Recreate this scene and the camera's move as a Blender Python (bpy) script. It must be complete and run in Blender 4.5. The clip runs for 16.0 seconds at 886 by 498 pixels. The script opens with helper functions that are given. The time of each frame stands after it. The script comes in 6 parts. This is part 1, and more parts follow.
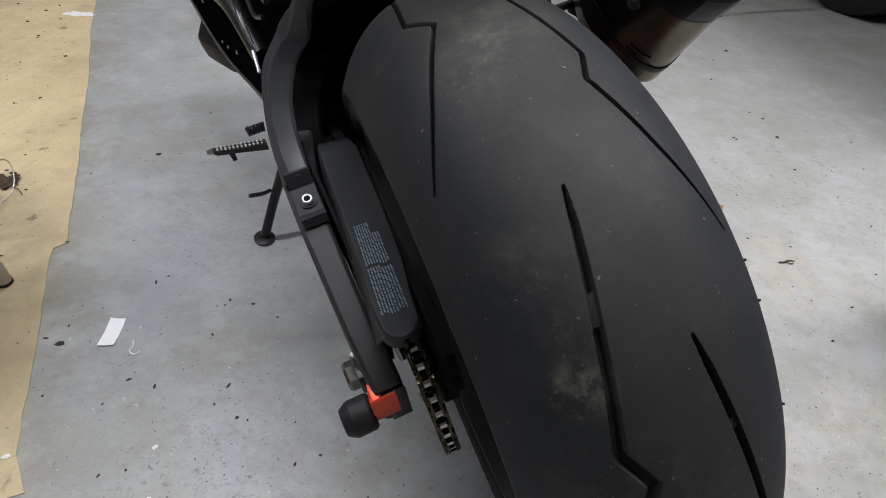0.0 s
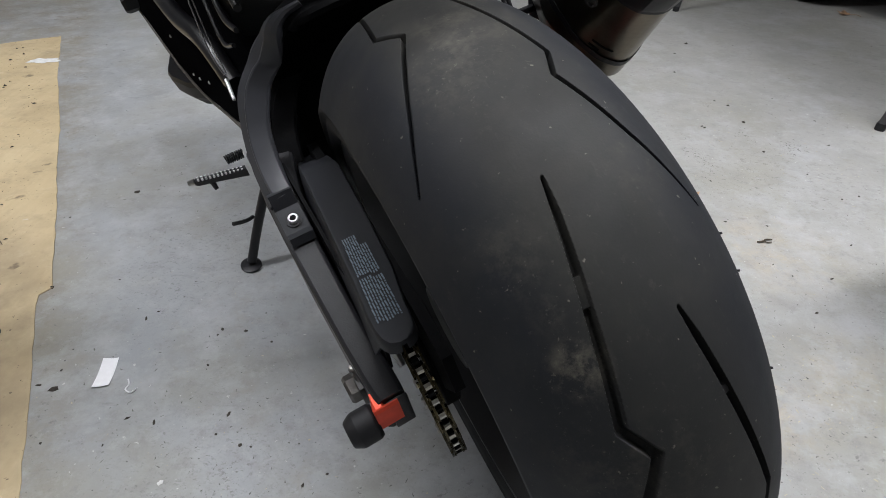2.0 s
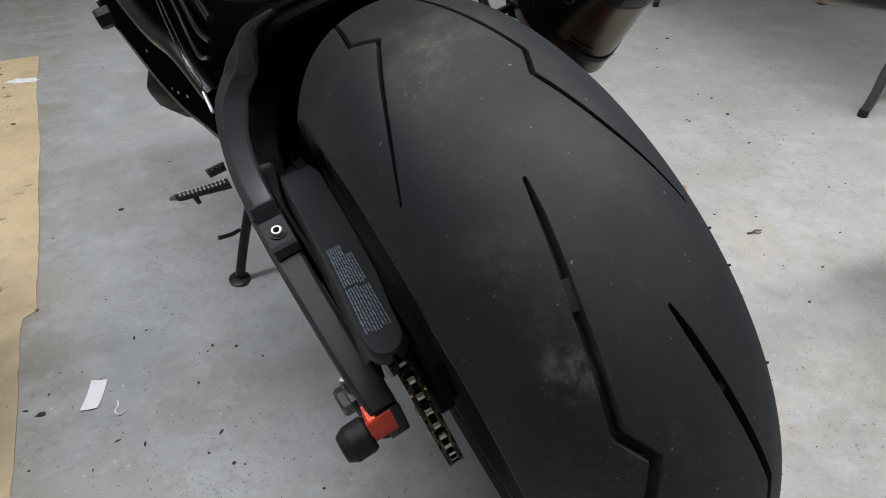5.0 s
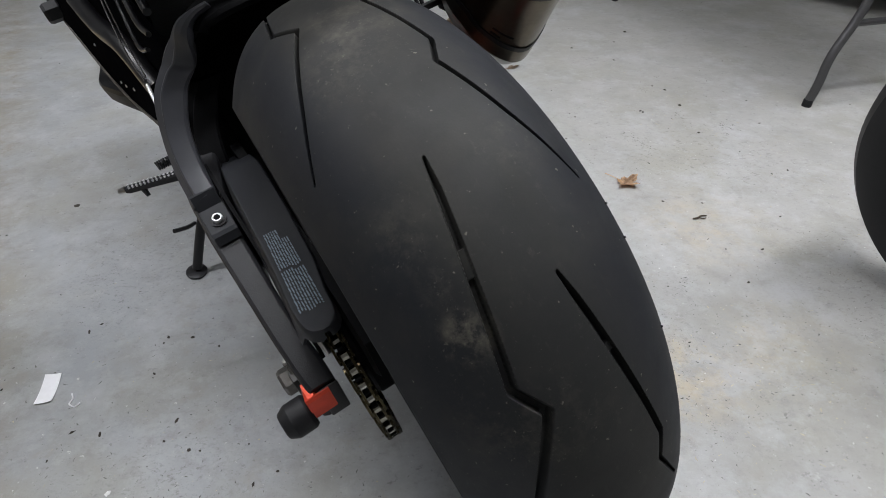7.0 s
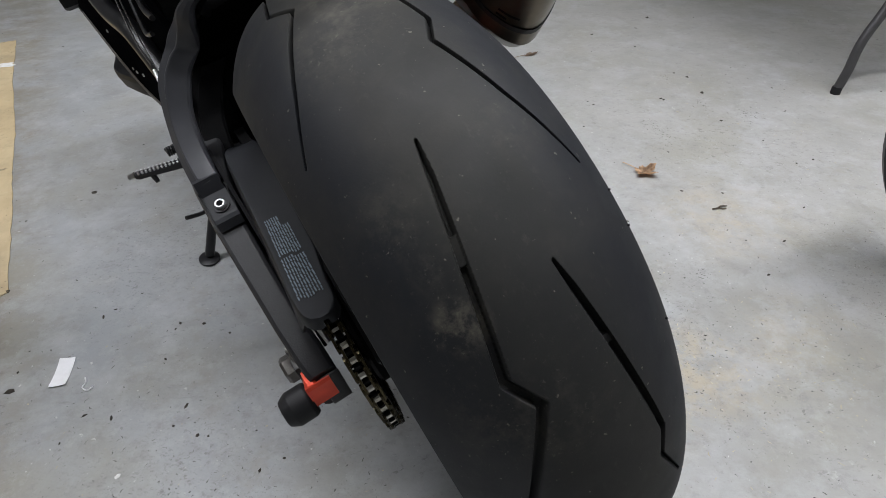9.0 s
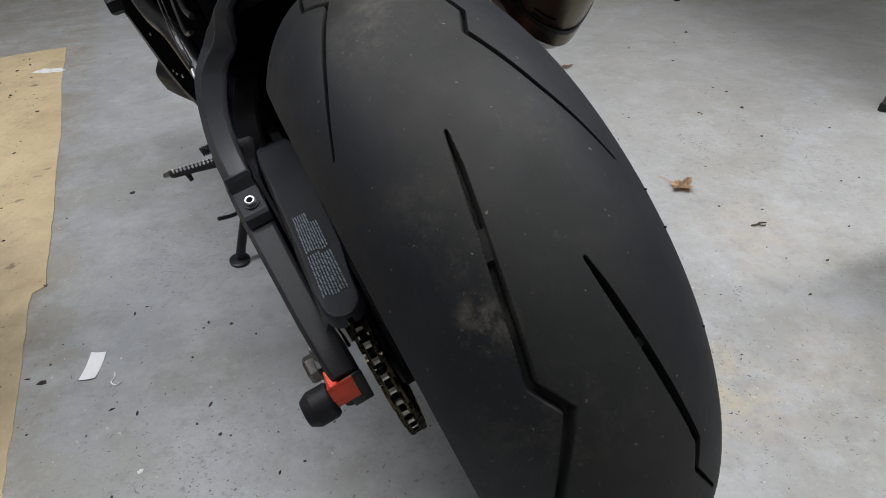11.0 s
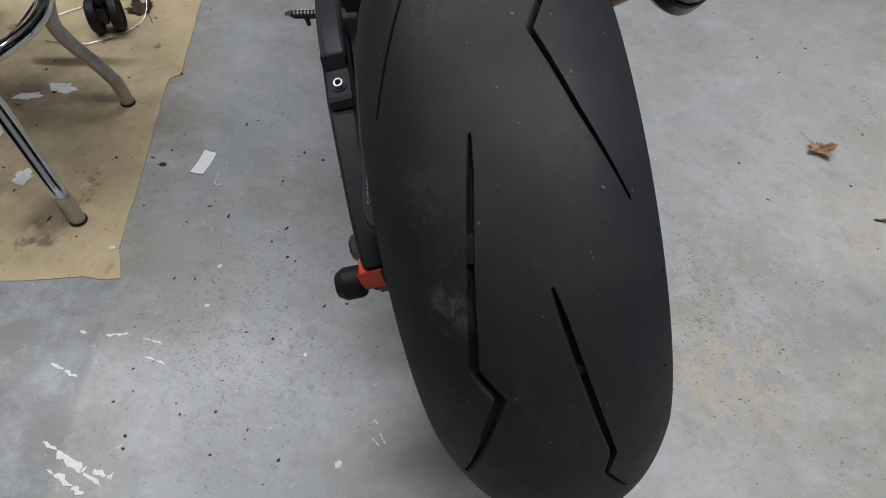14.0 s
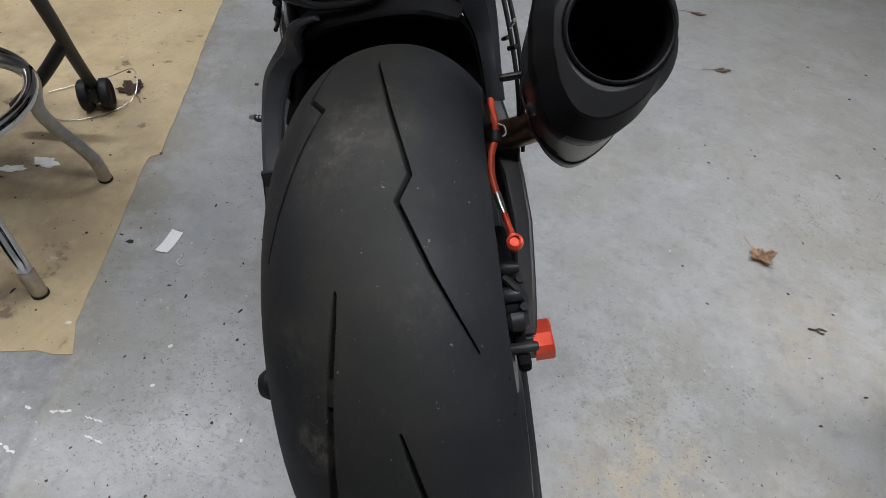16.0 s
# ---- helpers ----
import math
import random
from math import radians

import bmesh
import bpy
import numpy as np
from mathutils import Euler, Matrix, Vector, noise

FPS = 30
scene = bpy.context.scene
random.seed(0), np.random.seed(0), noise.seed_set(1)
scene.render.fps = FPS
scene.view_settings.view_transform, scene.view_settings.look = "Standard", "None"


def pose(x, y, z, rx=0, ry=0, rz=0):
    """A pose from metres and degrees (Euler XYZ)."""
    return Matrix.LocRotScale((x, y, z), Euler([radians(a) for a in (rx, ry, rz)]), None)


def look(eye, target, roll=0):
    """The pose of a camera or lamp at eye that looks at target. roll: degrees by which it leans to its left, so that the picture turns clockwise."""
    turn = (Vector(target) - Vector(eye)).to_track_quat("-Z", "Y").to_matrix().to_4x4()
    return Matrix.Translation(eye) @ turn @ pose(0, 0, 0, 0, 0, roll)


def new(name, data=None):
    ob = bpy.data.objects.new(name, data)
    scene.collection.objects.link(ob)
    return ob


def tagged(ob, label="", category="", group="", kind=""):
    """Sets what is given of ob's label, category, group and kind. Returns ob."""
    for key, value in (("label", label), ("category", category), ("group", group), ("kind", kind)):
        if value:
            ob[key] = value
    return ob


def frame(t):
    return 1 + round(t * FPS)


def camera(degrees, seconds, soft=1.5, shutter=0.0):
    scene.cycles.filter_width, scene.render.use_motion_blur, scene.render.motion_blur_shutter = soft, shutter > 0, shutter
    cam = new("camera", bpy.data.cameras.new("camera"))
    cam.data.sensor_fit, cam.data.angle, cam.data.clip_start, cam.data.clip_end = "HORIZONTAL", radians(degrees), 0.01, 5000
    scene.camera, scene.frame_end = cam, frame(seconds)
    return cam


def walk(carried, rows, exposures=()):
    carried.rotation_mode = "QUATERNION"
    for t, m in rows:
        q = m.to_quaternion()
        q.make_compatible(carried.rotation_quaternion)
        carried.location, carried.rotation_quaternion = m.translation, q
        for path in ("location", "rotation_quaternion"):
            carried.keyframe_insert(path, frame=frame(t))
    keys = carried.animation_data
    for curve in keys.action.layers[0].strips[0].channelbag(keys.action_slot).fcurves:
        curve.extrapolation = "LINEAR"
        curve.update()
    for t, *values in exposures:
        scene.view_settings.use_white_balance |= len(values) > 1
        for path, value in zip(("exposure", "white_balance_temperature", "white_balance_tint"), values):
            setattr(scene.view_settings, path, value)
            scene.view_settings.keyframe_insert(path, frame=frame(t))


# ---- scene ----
cam = camera(74.8, 16.0, 0.85)
PATH = [
    (0, (0.029, 0.0, 0.735), (-0.012, 1.55, -0.529), 5.2),
    (0.5, (0.052, -0.002, 0.746), (0.066, 1.594, -0.459), 3.3),
    (1, (0.048, -0.007, 0.741), (0.082, 1.588, -0.465), 2.2),
    (1.5, (0.036, -0.014, 0.735), (0.047, 1.568, -0.488), 1.2),
    (2, (0.027, -0.015, 0.735), (0.035, 1.568, -0.488), 1.0),
    (2.5, (0.024, -0.014, 0.736), (0.025, 1.571, -0.484), 0.1),
    (3, (0.027, -0.016, 0.737), (0.016, 1.577, -0.472), -0.2),
    (3.5, (0.032, -0.013, 0.735), (0.015, 1.58, -0.473), -0.5),
    (4, (0.032, -0.008, 0.73), (0.023, 1.585, -0.479), -0.2),
    (4.2, (0.031, -0.006, 0.73), (0.025, 1.586, -0.481), -0.4),
    (6.3, (0.05, -0.016, 0.733), (0.174, 1.569, -0.48), 0.3),
    (6.5, (0.056, -0.025, 0.729), (0.188, 1.55, -0.495), 0.6),
    (7, (0.073, -0.037, 0.736), (0.187, 1.54, -0.489), -0.2),
    (7.5, (0.087, -0.041, 0.732), (0.172, 1.526, -0.508), -0.1),
    (8, (0.089, -0.035, 0.727), (0.152, 1.523, -0.525), -0.7),
    (8.5, (0.087, -0.031, 0.725), (0.126, 1.524, -0.531), -1.0),
    (9, (0.09, -0.03, 0.727), (0.133, 1.529, -0.524), -1.3),
    (11.3, (0.091, -0.029, 0.711), (0.03, 1.562, -0.499), -1.8),
    (11.5, (0.093, -0.034, 0.713), (0.053, 1.526, -0.539), -2.2),
    (12, (0.128, -0.027, 0.71), (-0.018, 1.479, -0.598), -0.6),
    (12.5, (0.154, -0.015, 0.717), (-0.092, 1.423, -0.652), 0.5),
    (13, (0.182, -0.001, 0.704), (-0.129, 1.34, -0.747), 1.7),
    (13.5, (0.179, 0.005, 0.752), (-0.163, 1.246, -0.779), 3.5),
    (14, (0.151, 0.019, 0.802), (-0.197, 1.159, -0.804), 5.1),
    (14.5, (0.15, 0.032, 0.85), (-0.217, 1.151, -0.766), 5.2),
    (15, (0.177, 0.02, 0.991), (-0.197, 1.129, -0.631), 6.0),
    (15.5, (0.201, 0.041, 0.903), (-0.215, 1.157, -0.704), 6.9),
    (16, (0.22, 0.068, 0.884), (-0.184, 1.349, -0.597), 7.6),
]
walk(cam, [(t, look(eye, target, roll)) for t, eye, target, roll in PATH],
     exposures=((0, 0.27), (4, 0.27), (9, 0.18), (12.5, 0.0), (14, -0.21), (15.2, -0.19), (16, -0.17)))

# ---- light ----
YAW = 28.75          # the room and the motorcycle share this heading
LEAN = 12.76         # lean of the motorcycle on its side stand
world = bpy.data.worlds.new("world")
scene.world = world
world.use_nodes = True
world.node_tree.nodes["Background"].inputs[0].default_value = (0.8, 0.9, 1.0, 1)
world.node_tree.nodes["Background"].inputs[1].default_value = 0.02
ROOM = pose(0, 0, 0, 0, 0, YAW)
LIGHTS = ((2.35, -0.25, 27), (0.95, 0.10, 55), (-0.9, 1.5, 51))


def room(x, y, z=0.0):
    return ROOM @ Vector((x, y, z))


# ---- materials ----
def material(name, colour, rough=0.6, metal=0.0, vary=0.25, scale=8.0, fine=120.0, bump=0.15, bump_scale=200.0,
             spec=0.5, tint=None, coat=0.0):
    """A surface with broad blotches, fine grain and a little relief, in object space."""
    m = bpy.data.materials.new(name)
    m.use_nodes = True
    nt = m.node_tree
    n, l = nt.nodes, nt.links
    b = n["Principled BSDF"]
    tc = n.new("ShaderNodeTexCoord")
    big = n.new("ShaderNodeTexNoise")
    big.inputs["Scale"].default_value, big.inputs["Detail"].default_value = scale, 6
    small = n.new("ShaderNodeTexNoise")
    small.inputs["Scale"].default_value, small.inputs["Detail"].default_value = fine, 4
    for t in (big, small):
        l.new(tc.outputs["Object"], t.inputs["Vector"])
    add = n.new("ShaderNodeMath")
    add.operation = "MULTIPLY_ADD"
    l.new(small.outputs["Fac"], add.inputs[0])
    add.inputs[1].default_value = 0.4
    l.new(big.outputs["Fac"], add.inputs[2])
    ramp = n.new("ShaderNodeValToRGB")
    e = ramp.color_ramp.elements
    e[0].position, e[1].position = 0.45, 0.95
    dark = [c * (1 - vary) for c in colour]
    light = [min(1.0, c * (1 + vary)) for c in (tint or colour)]
    e[0].color, e[1].color = (*dark, 1), (*light, 1)
    l.new(add.outputs[0], ramp.inputs[0])
    l.new(ramp.outputs[0], b.inputs["Base Color"])
    rr = n.new("ShaderNodeMapRange")
    rr.inputs[3].default_value, rr.inputs[4].default_value = rough * 0.8, min(1, rough * 1.2)
    l.new(big.outputs["Fac"], rr.inputs[0])
    l.new(rr.outputs[0], b.inputs["Roughness"])
    b.inputs["Metallic"].default_value = metal
    b.inputs["Specular IOR Level"].default_value = spec
    b.inputs["Coat Weight"].default_value = coat
    if bump:
        nb = n.new("ShaderNodeTexNoise")
        nb.inputs["Scale"].default_value, nb.inputs["Detail"].default_value = bump_scale, 3
        l.new(tc.outputs["Object"], nb.inputs["Vector"])
        bp = n.new("ShaderNodeBump")
        bp.inputs["Strength"].default_value, bp.inputs["Distance"].default_value = bump, 0.002
        l.new(nb.outputs["Fac"], bp.inputs["Height"])
        l.new(bp.outputs[0], b.inputs["Normal"])
    return m


def emitter(name, colour, strength):
    m = bpy.data.materials.new(name)
    m.use_nodes = True
    b = m.node_tree.nodes["Principled BSDF"]
    b.inputs["Base Color"].default_value = (0.9, 0.9, 0.9, 1)
    b.inputs["Emission Color"].default_value = (*colour, 1)
    b.inputs["Emission Strength"].default_value = strength
    return m


BLACK_PLASTIC = material("black_plastic", (0.019, 0.020, 0.023), 0.5, vary=0.15, scale=14, bump=0.06, bump_scale=1100, spec=0.24)
# lighter copy of the black plastic; light on the left arm is in its colour
LIT_PLASTIC = material("lit_plastic", (0.044, 0.045, 0.051), 0.42, vary=0.15, scale=14, bump=0.05, bump_scale=1100, spec=0.45)
BLACK_PAINT = material("black_paint", (0.018, 0.018, 0.020), 0.42, vary=0.2, scale=10, bump=0.1, bump_scale=600, spec=0.35)
# for dark parts, and for painted shade: hugger arch, gap fillers, carrier, slots, socket
DARK_AND_SHADED = material("dark_and_shaded", (0.004, 0.004, 0.0045), 0.7, vary=0.3, scale=20, bump=0.2, spec=0.1)
ROLLER_STEEL = material("worn_rollers", (0.46, 0.44, 0.39), 0.20, 1.0, vary=0.3, scale=120, bump=0.1)
STAINED_STEEL = material("stained_steel", (0.060, 0.059, 0.056), 0.48, 0.4, vary=0.3, scale=80, bump=0.1)
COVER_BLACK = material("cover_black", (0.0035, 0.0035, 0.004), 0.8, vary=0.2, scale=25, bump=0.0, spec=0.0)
GLOSS_BLACK = material("gloss_black", (0.008, 0.008, 0.009), 0.34, vary=0.1, bump=0.0)
BLACK_RUBBER = material("black_rubber", (0.010, 0.010, 0.011), 0.55, vary=0.2, scale=20, bump=0.1, spec=0.3)
ZINC = material("zinc_bolt", (0.72, 0.72, 0.72), 0.45, 0.5, vary=0.05, bump=0.0)
STEEL = material("steel", (0.55, 0.54, 0.52), 0.3, 1.0, vary=0.2, scale=40, bump=0.1)
DARK_STEEL = material("dark_steel", (0.16, 0.15, 0.14), 0.4, 1.0, vary=0.3, scale=60, bump=0.2)
BRONZE_STEEL = material("oiled_steel", (0.055, 0.046, 0.026), 0.27, 1.0, vary=0.5, scale=90, bump=0.2)
CHROME = material("chrome", (0.82, 0.83, 0.84), 0.06, 1.0, vary=0.05, bump=0.0)
DULL_CHROME = material("dull_chrome", (0.45, 0.44, 0.42), 0.33, 1.0, vary=0.2, scale=30, bump=0.1)
ORANGE = material("orange_anodised", (0.68, 0.078, 0.040), 0.32, 0.5, vary=0.15, scale=40, bump=0.05)
ORANGE_HOSE = material("orange_hose", (0.55, 0.06, 0.02), 0.35, 0.0, vary=0.15, scale=60, bump=0.05)
MUFFLER_SKIN = material("muffler_skin", (0.105, 0.090, 0.066), 0.30, 1.0, vary=0.3, scale=9, bump=0.05)
CARBON = material("dark_endcap", (0.0095, 0.0095, 0.0105), 0.42, vary=0.2, scale=15, bump=0.05, spec=0.15)
PIPE = material("heat_stained_pipe", (0.22, 0.17, 0.12), 0.4, 1.0, vary=0.35, scale=25, bump=0.1)
WHITE_PAPER = material("white_paper", (0.88, 0.88, 0.89), 0.8, vary=0.05, scale=30, bump=0.1)
WHITE_PAINT = material("white_paint_spill", (0.72, 0.72, 0.70), 0.6, vary=0.12, scale=60, bump=0.2)
LEAF = material("dry_leaf", (0.28, 0.155, 0.08), 0.7, vary=0.4, scale=60, bump=0.4, tint=(0.50, 0.34, 0.21))
GREY_LEAF = material("weathered_leaf", (0.20, 0.145, 0.10), 0.8, vary=0.35, scale=60, bump=0.4)
DARK_LEAF = material("old_leaf", (0.10, 0.062, 0.042), 0.8, vary=0.4, scale=60, bump=0.4)
DEBRIS = material("dirt_chips", (0.045, 0.038, 0.03), 0.9, vary=0.4, scale=60)
NICK = material("bare_nick", (0.125, 0.122, 0.112), 0.85, vary=0.5, scale=30, bump=0.0)
SAND = material("sandy_concrete", (0.47, 0.42, 0.31), 0.85, vary=0.25, scale=40, bump=0.1)
TWIG = material("dark_twig", (0.06, 0.045, 0.03), 0.85, vary=0.3, scale=60)
LABEL_INK = material("label_print", (0.10, 0.14, 0.18), 0.5, vary=0.1, bump=0.0)
WALL_PAINT = material("wall_paint", (0.36, 0.36, 0.36), 0.8, vary=0.06, scale=2, bump=0.1, bump_scale=60)
CEILING_PAINT = material("ceiling_paint", (0.48, 0.48, 0.47), 0.85, vary=0.05, scale=2, bump=0.1, bump_scale=60)
CAR_PAINT = material("car_paint", (0.02, 0.022, 0.026), 0.2, vary=0.1, bump=0.0, coat=0.6)
TAN_WIRE = material("tan_wire", (0.075, 0.066, 0.055), 0.6, vary=0.3, scale=60, bump=0.0)
DARK_WIRE = material("dark_wire", (0.040, 0.037, 0.033), 0.5, vary=0.3, scale=60, bump=0.0)
GREY_TUBE = material("grey_tube", (0.045, 0.044, 0.045), 0.38, vary=0.15, scale=20, bump=0.1)
BOX_PLASTIC = material("box_plastic", (0.010, 0.011, 0.012), 0.55, vary=0.2, scale=8, bump=0.2, spec=0.2)
GLASS_DARK = material("dark_glass", (0.01, 0.01, 0.012), 0.05, vary=0.0, bump=0.0)
TUBE_GLOW = emitter("tube_glow", (1.0, 0.98, 0.95), 9.0)
WHITE_METAL = material("white_metal", (0.75, 0.75, 0.74), 0.4, vary=0.05, bump=0.05)


def mix(nt, a, b, fac, kind="RGBA"):
    m = nt.nodes.new("ShaderNodeMix")
    m.data_type = kind
    for sock, v in ((m.inputs[0], fac), (m.inputs[6], a), (m.inputs[7], b)):
        if hasattr(v, "is_linked"):
            nt.links.new(v, sock)
        else:
            sock.default_value = (*v, 1) if isinstance(v, tuple) else v
    return m.outputs[2]


def noise_mask(nt, coord, scale, lo, hi, detail=6.0, rough=0.6, stretch=None):
    t = nt.nodes.new("ShaderNodeTexNoise")
    t.inputs["Scale"].default_value, t.inputs["Detail"].default_value, t.inputs["Roughness"].default_value = scale, detail, rough
    if stretch:
        mp = nt.nodes.new("ShaderNodeMapping")
        mp.inputs["Rotation"].default_value, mp.inputs["Scale"].default_value = stretch
        nt.links.new(coord, mp.inputs["Vector"])
        coord = mp.outputs[0]
    nt.links.new(coord, t.inputs["Vector"])
    r = nt.nodes.new("ShaderNodeMapRange")
    r.inputs[1].default_value, r.inputs[2].default_value = lo, hi
    nt.links.new(t.outputs["Fac"], r.inputs[0])
    return r.outputs[0]


def times(nt, a, b):
    m = nt.nodes.new("ShaderNodeMath")
    m.operation = "MULTIPLY"
    for sock, v in ((m.inputs[0], a), (m.inputs[1], b)):
        if hasattr(v, "is_linked"):
            nt.links.new(v, sock)
        else:
            sock.default_value = v
    return m.outputs[0]


def blob(nt, coord, centre, radius):
    """1 at the centre, 0 at the radius."""
    d = nt.nodes.new("ShaderNodeVectorMath")
    d.operation = "DISTANCE"
    nt.links.new(coord, d.inputs[0])
    d.inputs[1].default_value = centre
    r = nt.nodes.new("ShaderNodeMapRange")
    r.inputs[1].default_value, r.inputs[2].default_value = radius, radius * 0.25
    nt.links.new(d.outputs["Value"], r.inputs[0])
    return r.outputs[0]


def tyre_material(spots):
    m = bpy.data.materials.new("tyre_rubber")
    m.use_nodes = True
    nt = m.node_tree
    b = nt.nodes["Principled BSDF"]
    co = nt.nodes.new("ShaderNodeTexCoord").outputs["Object"]
    col = mix(nt, (0.0078, 0.0090, 0.0120), (0.0120, 0.0130, 0.0155), noise_mask(nt, co, 9, 0.35, 0.7))
    # the running band in the middle is browner than the shoulders
    sep = nt.nodes.new("ShaderNodeSeparateXYZ")
    nt.links.new(co, sep.inputs[0])
    ab = nt.nodes.new("ShaderNodeMath")
    ab.operation = "ABSOLUTE"
    nt.links.new(sep.outputs[0], ab.inputs[0])
    band = nt.nodes.new("ShaderNodeMapRange")
    band.inputs[1].default_value, band.inputs[2].default_value = 0.062, 0.028
    nt.links.new(ab.outputs[0], band.inputs[0])
    col = mix(nt, col, (0.0165, 0.0160, 0.0135), times(nt, band.outputs[0], 0.85))
    col = mix(nt, col, (0.034, 0.032, 0.026), times(nt, noise_mask(nt, co, 16, 0.50, 0.78, 8, 0.65), 0.45))
    col = mix(nt, col, (0.0065, 0.0070, 0.0085), times(nt, noise_mask(nt, co, 6, 0.48, 0.66, 5, 0.6, ((0.3, 0.2, 0.8), (1, 1, 1))), 0.55))
    # fine dust drawn out along the tread
    col = mix(nt, col, (0.050, 0.047, 0.038), times(nt, noise_mask(nt, co, 70, 0.58, 0.76, 8, 0.75, ((0, 0, 0), (2.2, 1, 1))), 0.45))
    for c, r, f in spots:
        k = times(nt, blob(nt, co, c, r), noise_mask(nt, co, 48, 0.46, 0.80, 10, 0.72))
        col = mix(nt, col, (0.105, 0.096, 0.075), times(nt, k, f))
        speck = times(nt, blob(nt, co, c, r * 1.5), noise_mask(nt, co, 260, 0.62, 0.70, 4, 0.7))
        col = mix(nt, col, (0.16, 0.15, 0.12), times(nt, speck, min(0.6, 0.3 * f + 0.05)))
    col = mix(nt, col, (0.13, 0.12, 0.10), times(nt, noise_mask(nt, co, 190, 0.715, 0.77, 2), 0.8))
    nt.links.new(col, b.inputs["Base Color"])
    rr = nt.nodes.new("ShaderNodeMapRange")
    rr.inputs[3].default_value, rr.inputs[4].default_value = 0.56, 0.78
    nt.links.new(noise_mask(nt, co, 12, 0.3, 0.7), rr.inputs[0])
    nt.links.new(rr.outputs[0], b.inputs["Roughness"])
    b.inputs["Specular IOR Level"].default_value = 0.31
    nb = nt.nodes.new("ShaderNodeTexNoise")
    nb.inputs["Scale"].default_value, nb.inputs["Detail"].default_value = 700, 3
    nt.links.new(co, nb.inputs["Vector"])
    bp = nt.nodes.new("ShaderNodeBump")
    bp.inputs["Strength"].default_value, bp.inputs["Distance"].default_value = 0.07, 0.001
    nt.links.new(nb.outputs["Fac"], bp.inputs["Height"])
    nt.links.new(bp.outputs[0], b.inputs["Normal"])
    return m


def floor_material():
    m = bpy.data.materials.new("painted_concrete")
    m.use_nodes = True
    nt = m.node_tree
    b = nt.nodes["Principled BSDF"]
    co = nt.nodes.new("ShaderNodeTexCoord").outputs["Object"]
    col = mix(nt, (0.312, 0.326, 0.334), (0.392, 0.398, 0.394), noise_mask(nt, co, 2.2, 0.35, 0.68, 8))
    col = mix(nt, col, (0.245, 0.247, 0.245), times(nt, noise_mask(nt, co, 6, 0.50, 0.66, 10, 0.7), 0.7))
    # sand-coloured wear where the paint has thinned
    for c, r in (((0.46, 0.565, 0), 0.13), ((0.54, 0.53, 0), 0.10), ((0.70, 0.60, 0), 0.14), ((0.40, 0.50, 0), 0.12), ((0.72, 0.95, 0), 0.2)):
        wear = times(nt, blob(nt, co, c, r), noise_mask(nt, co, 22, 0.42, 0.60, 8, 0.75))
        col = mix(nt, col, (0.47, 0.39, 0.26), times(nt, wear, 1.0))
    col = mix(nt, col, (0.37, 0.335, 0.26), times(nt, noise_mask(nt, co, 11, 0.64, 0.74, 8, 0.7), 0.4))
    sep = nt.nodes.new("ShaderNodeSeparateXYZ")
    nt.links.new(co, sep.inputs[0])
    # the paint is dustier and warmer towards the parked car, bluer beside the boards
    dusty = nt.nodes.new("ShaderNodeMapRange")
    dusty.inputs[1].default_value, dusty.inputs[2].default_value = 0.1, 0.7
    nt.links.new(sep.outputs[0], dusty.inputs[0])
    col = mix(nt, col, (0.372, 0.360, 0.328), times(nt, dusty.outputs[0], 0.65))
    fresh = nt.nodes.new("ShaderNodeMapRange")
    fresh.inputs[1].default_value, fresh.inputs[2].default_value = 0.1, -0.3
    nt.links.new(sep.outputs[0], fresh.inputs[0])
    col = mix(nt, col, (0.325, 0.340, 0.350), times(nt, fresh.outputs[0], 0.3))
    # a cast shadow painted into the floor colour beside the boards
    side = nt.nodes.new("ShaderNodeMath")
    side.operation = "MULTIPLY_ADD"
    nt.links.new(sep.outputs[1], side.inputs[0])
    side.inputs[1].default_value = 0.46
    nt.links.new(sep.outputs[0], side.inputs[2])
    floor_shadow = nt.nodes.new("ShaderNodeMapRange")
    floor_shadow.inputs[1].default_value, floor_shadow.inputs[2].default_value = -0.325, -0.338
    nt.links.new(side.outputs[0], floor_shadow.inputs[0])
    # brown stain creeping from under the boards, and broad olive smudges
    creep = nt.nodes.new("ShaderNodeMapRange")
    creep.inputs[1].default_value, creep.inputs[2].default_value = -0.24, -0.34
    nt.links.new(side.outputs[0], creep.inputs[0])
    col = mix(nt, col, (0.250, 0.220, 0.165), times(nt, times(nt, creep.outputs[0], noise_mask(nt, co, 9, 0.38, 0.58, 8, 0.7)), 0.8))
    col = mix(nt, col, (0.300, 0.290, 0.240), times(nt, noise_mask(nt, co, 4.3, 0.46, 0.64, 8, 0.65, ((0.2, 0.5, 1.1), (1, 1, 1))), 0.55))
    # keep the painted shadow to the foreground
    near = nt.nodes.new("ShaderNodeMapRange")
    near.inputs[1].default_value, near.inputs[2].default_value = 0.36, 0.34
    nt.links.new(sep.outputs[1], near.inputs[0])
    col = mix(nt, col, (0.19, 0.20, 0.205), times(nt, times(nt, floor_shadow.outputs[0], near.outputs[0]), 0.75))
    # scuffs, fine dirt and pale nicks
    scuff = noise_mask(nt, co, 7, 0.61, 0.70, 10, 0.75, ((0, 0, 0.6), (1, 5, 1)))
    col = mix(nt, col, (0.20, 0.20, 0.19), times(nt, scuff, 0.5))
    col = mix(nt, col, (0.46, 0.465, 0.46), times(nt, noise_mask(nt, co, 24, 0.54, 0.70, 8, 0.75), 0.55))
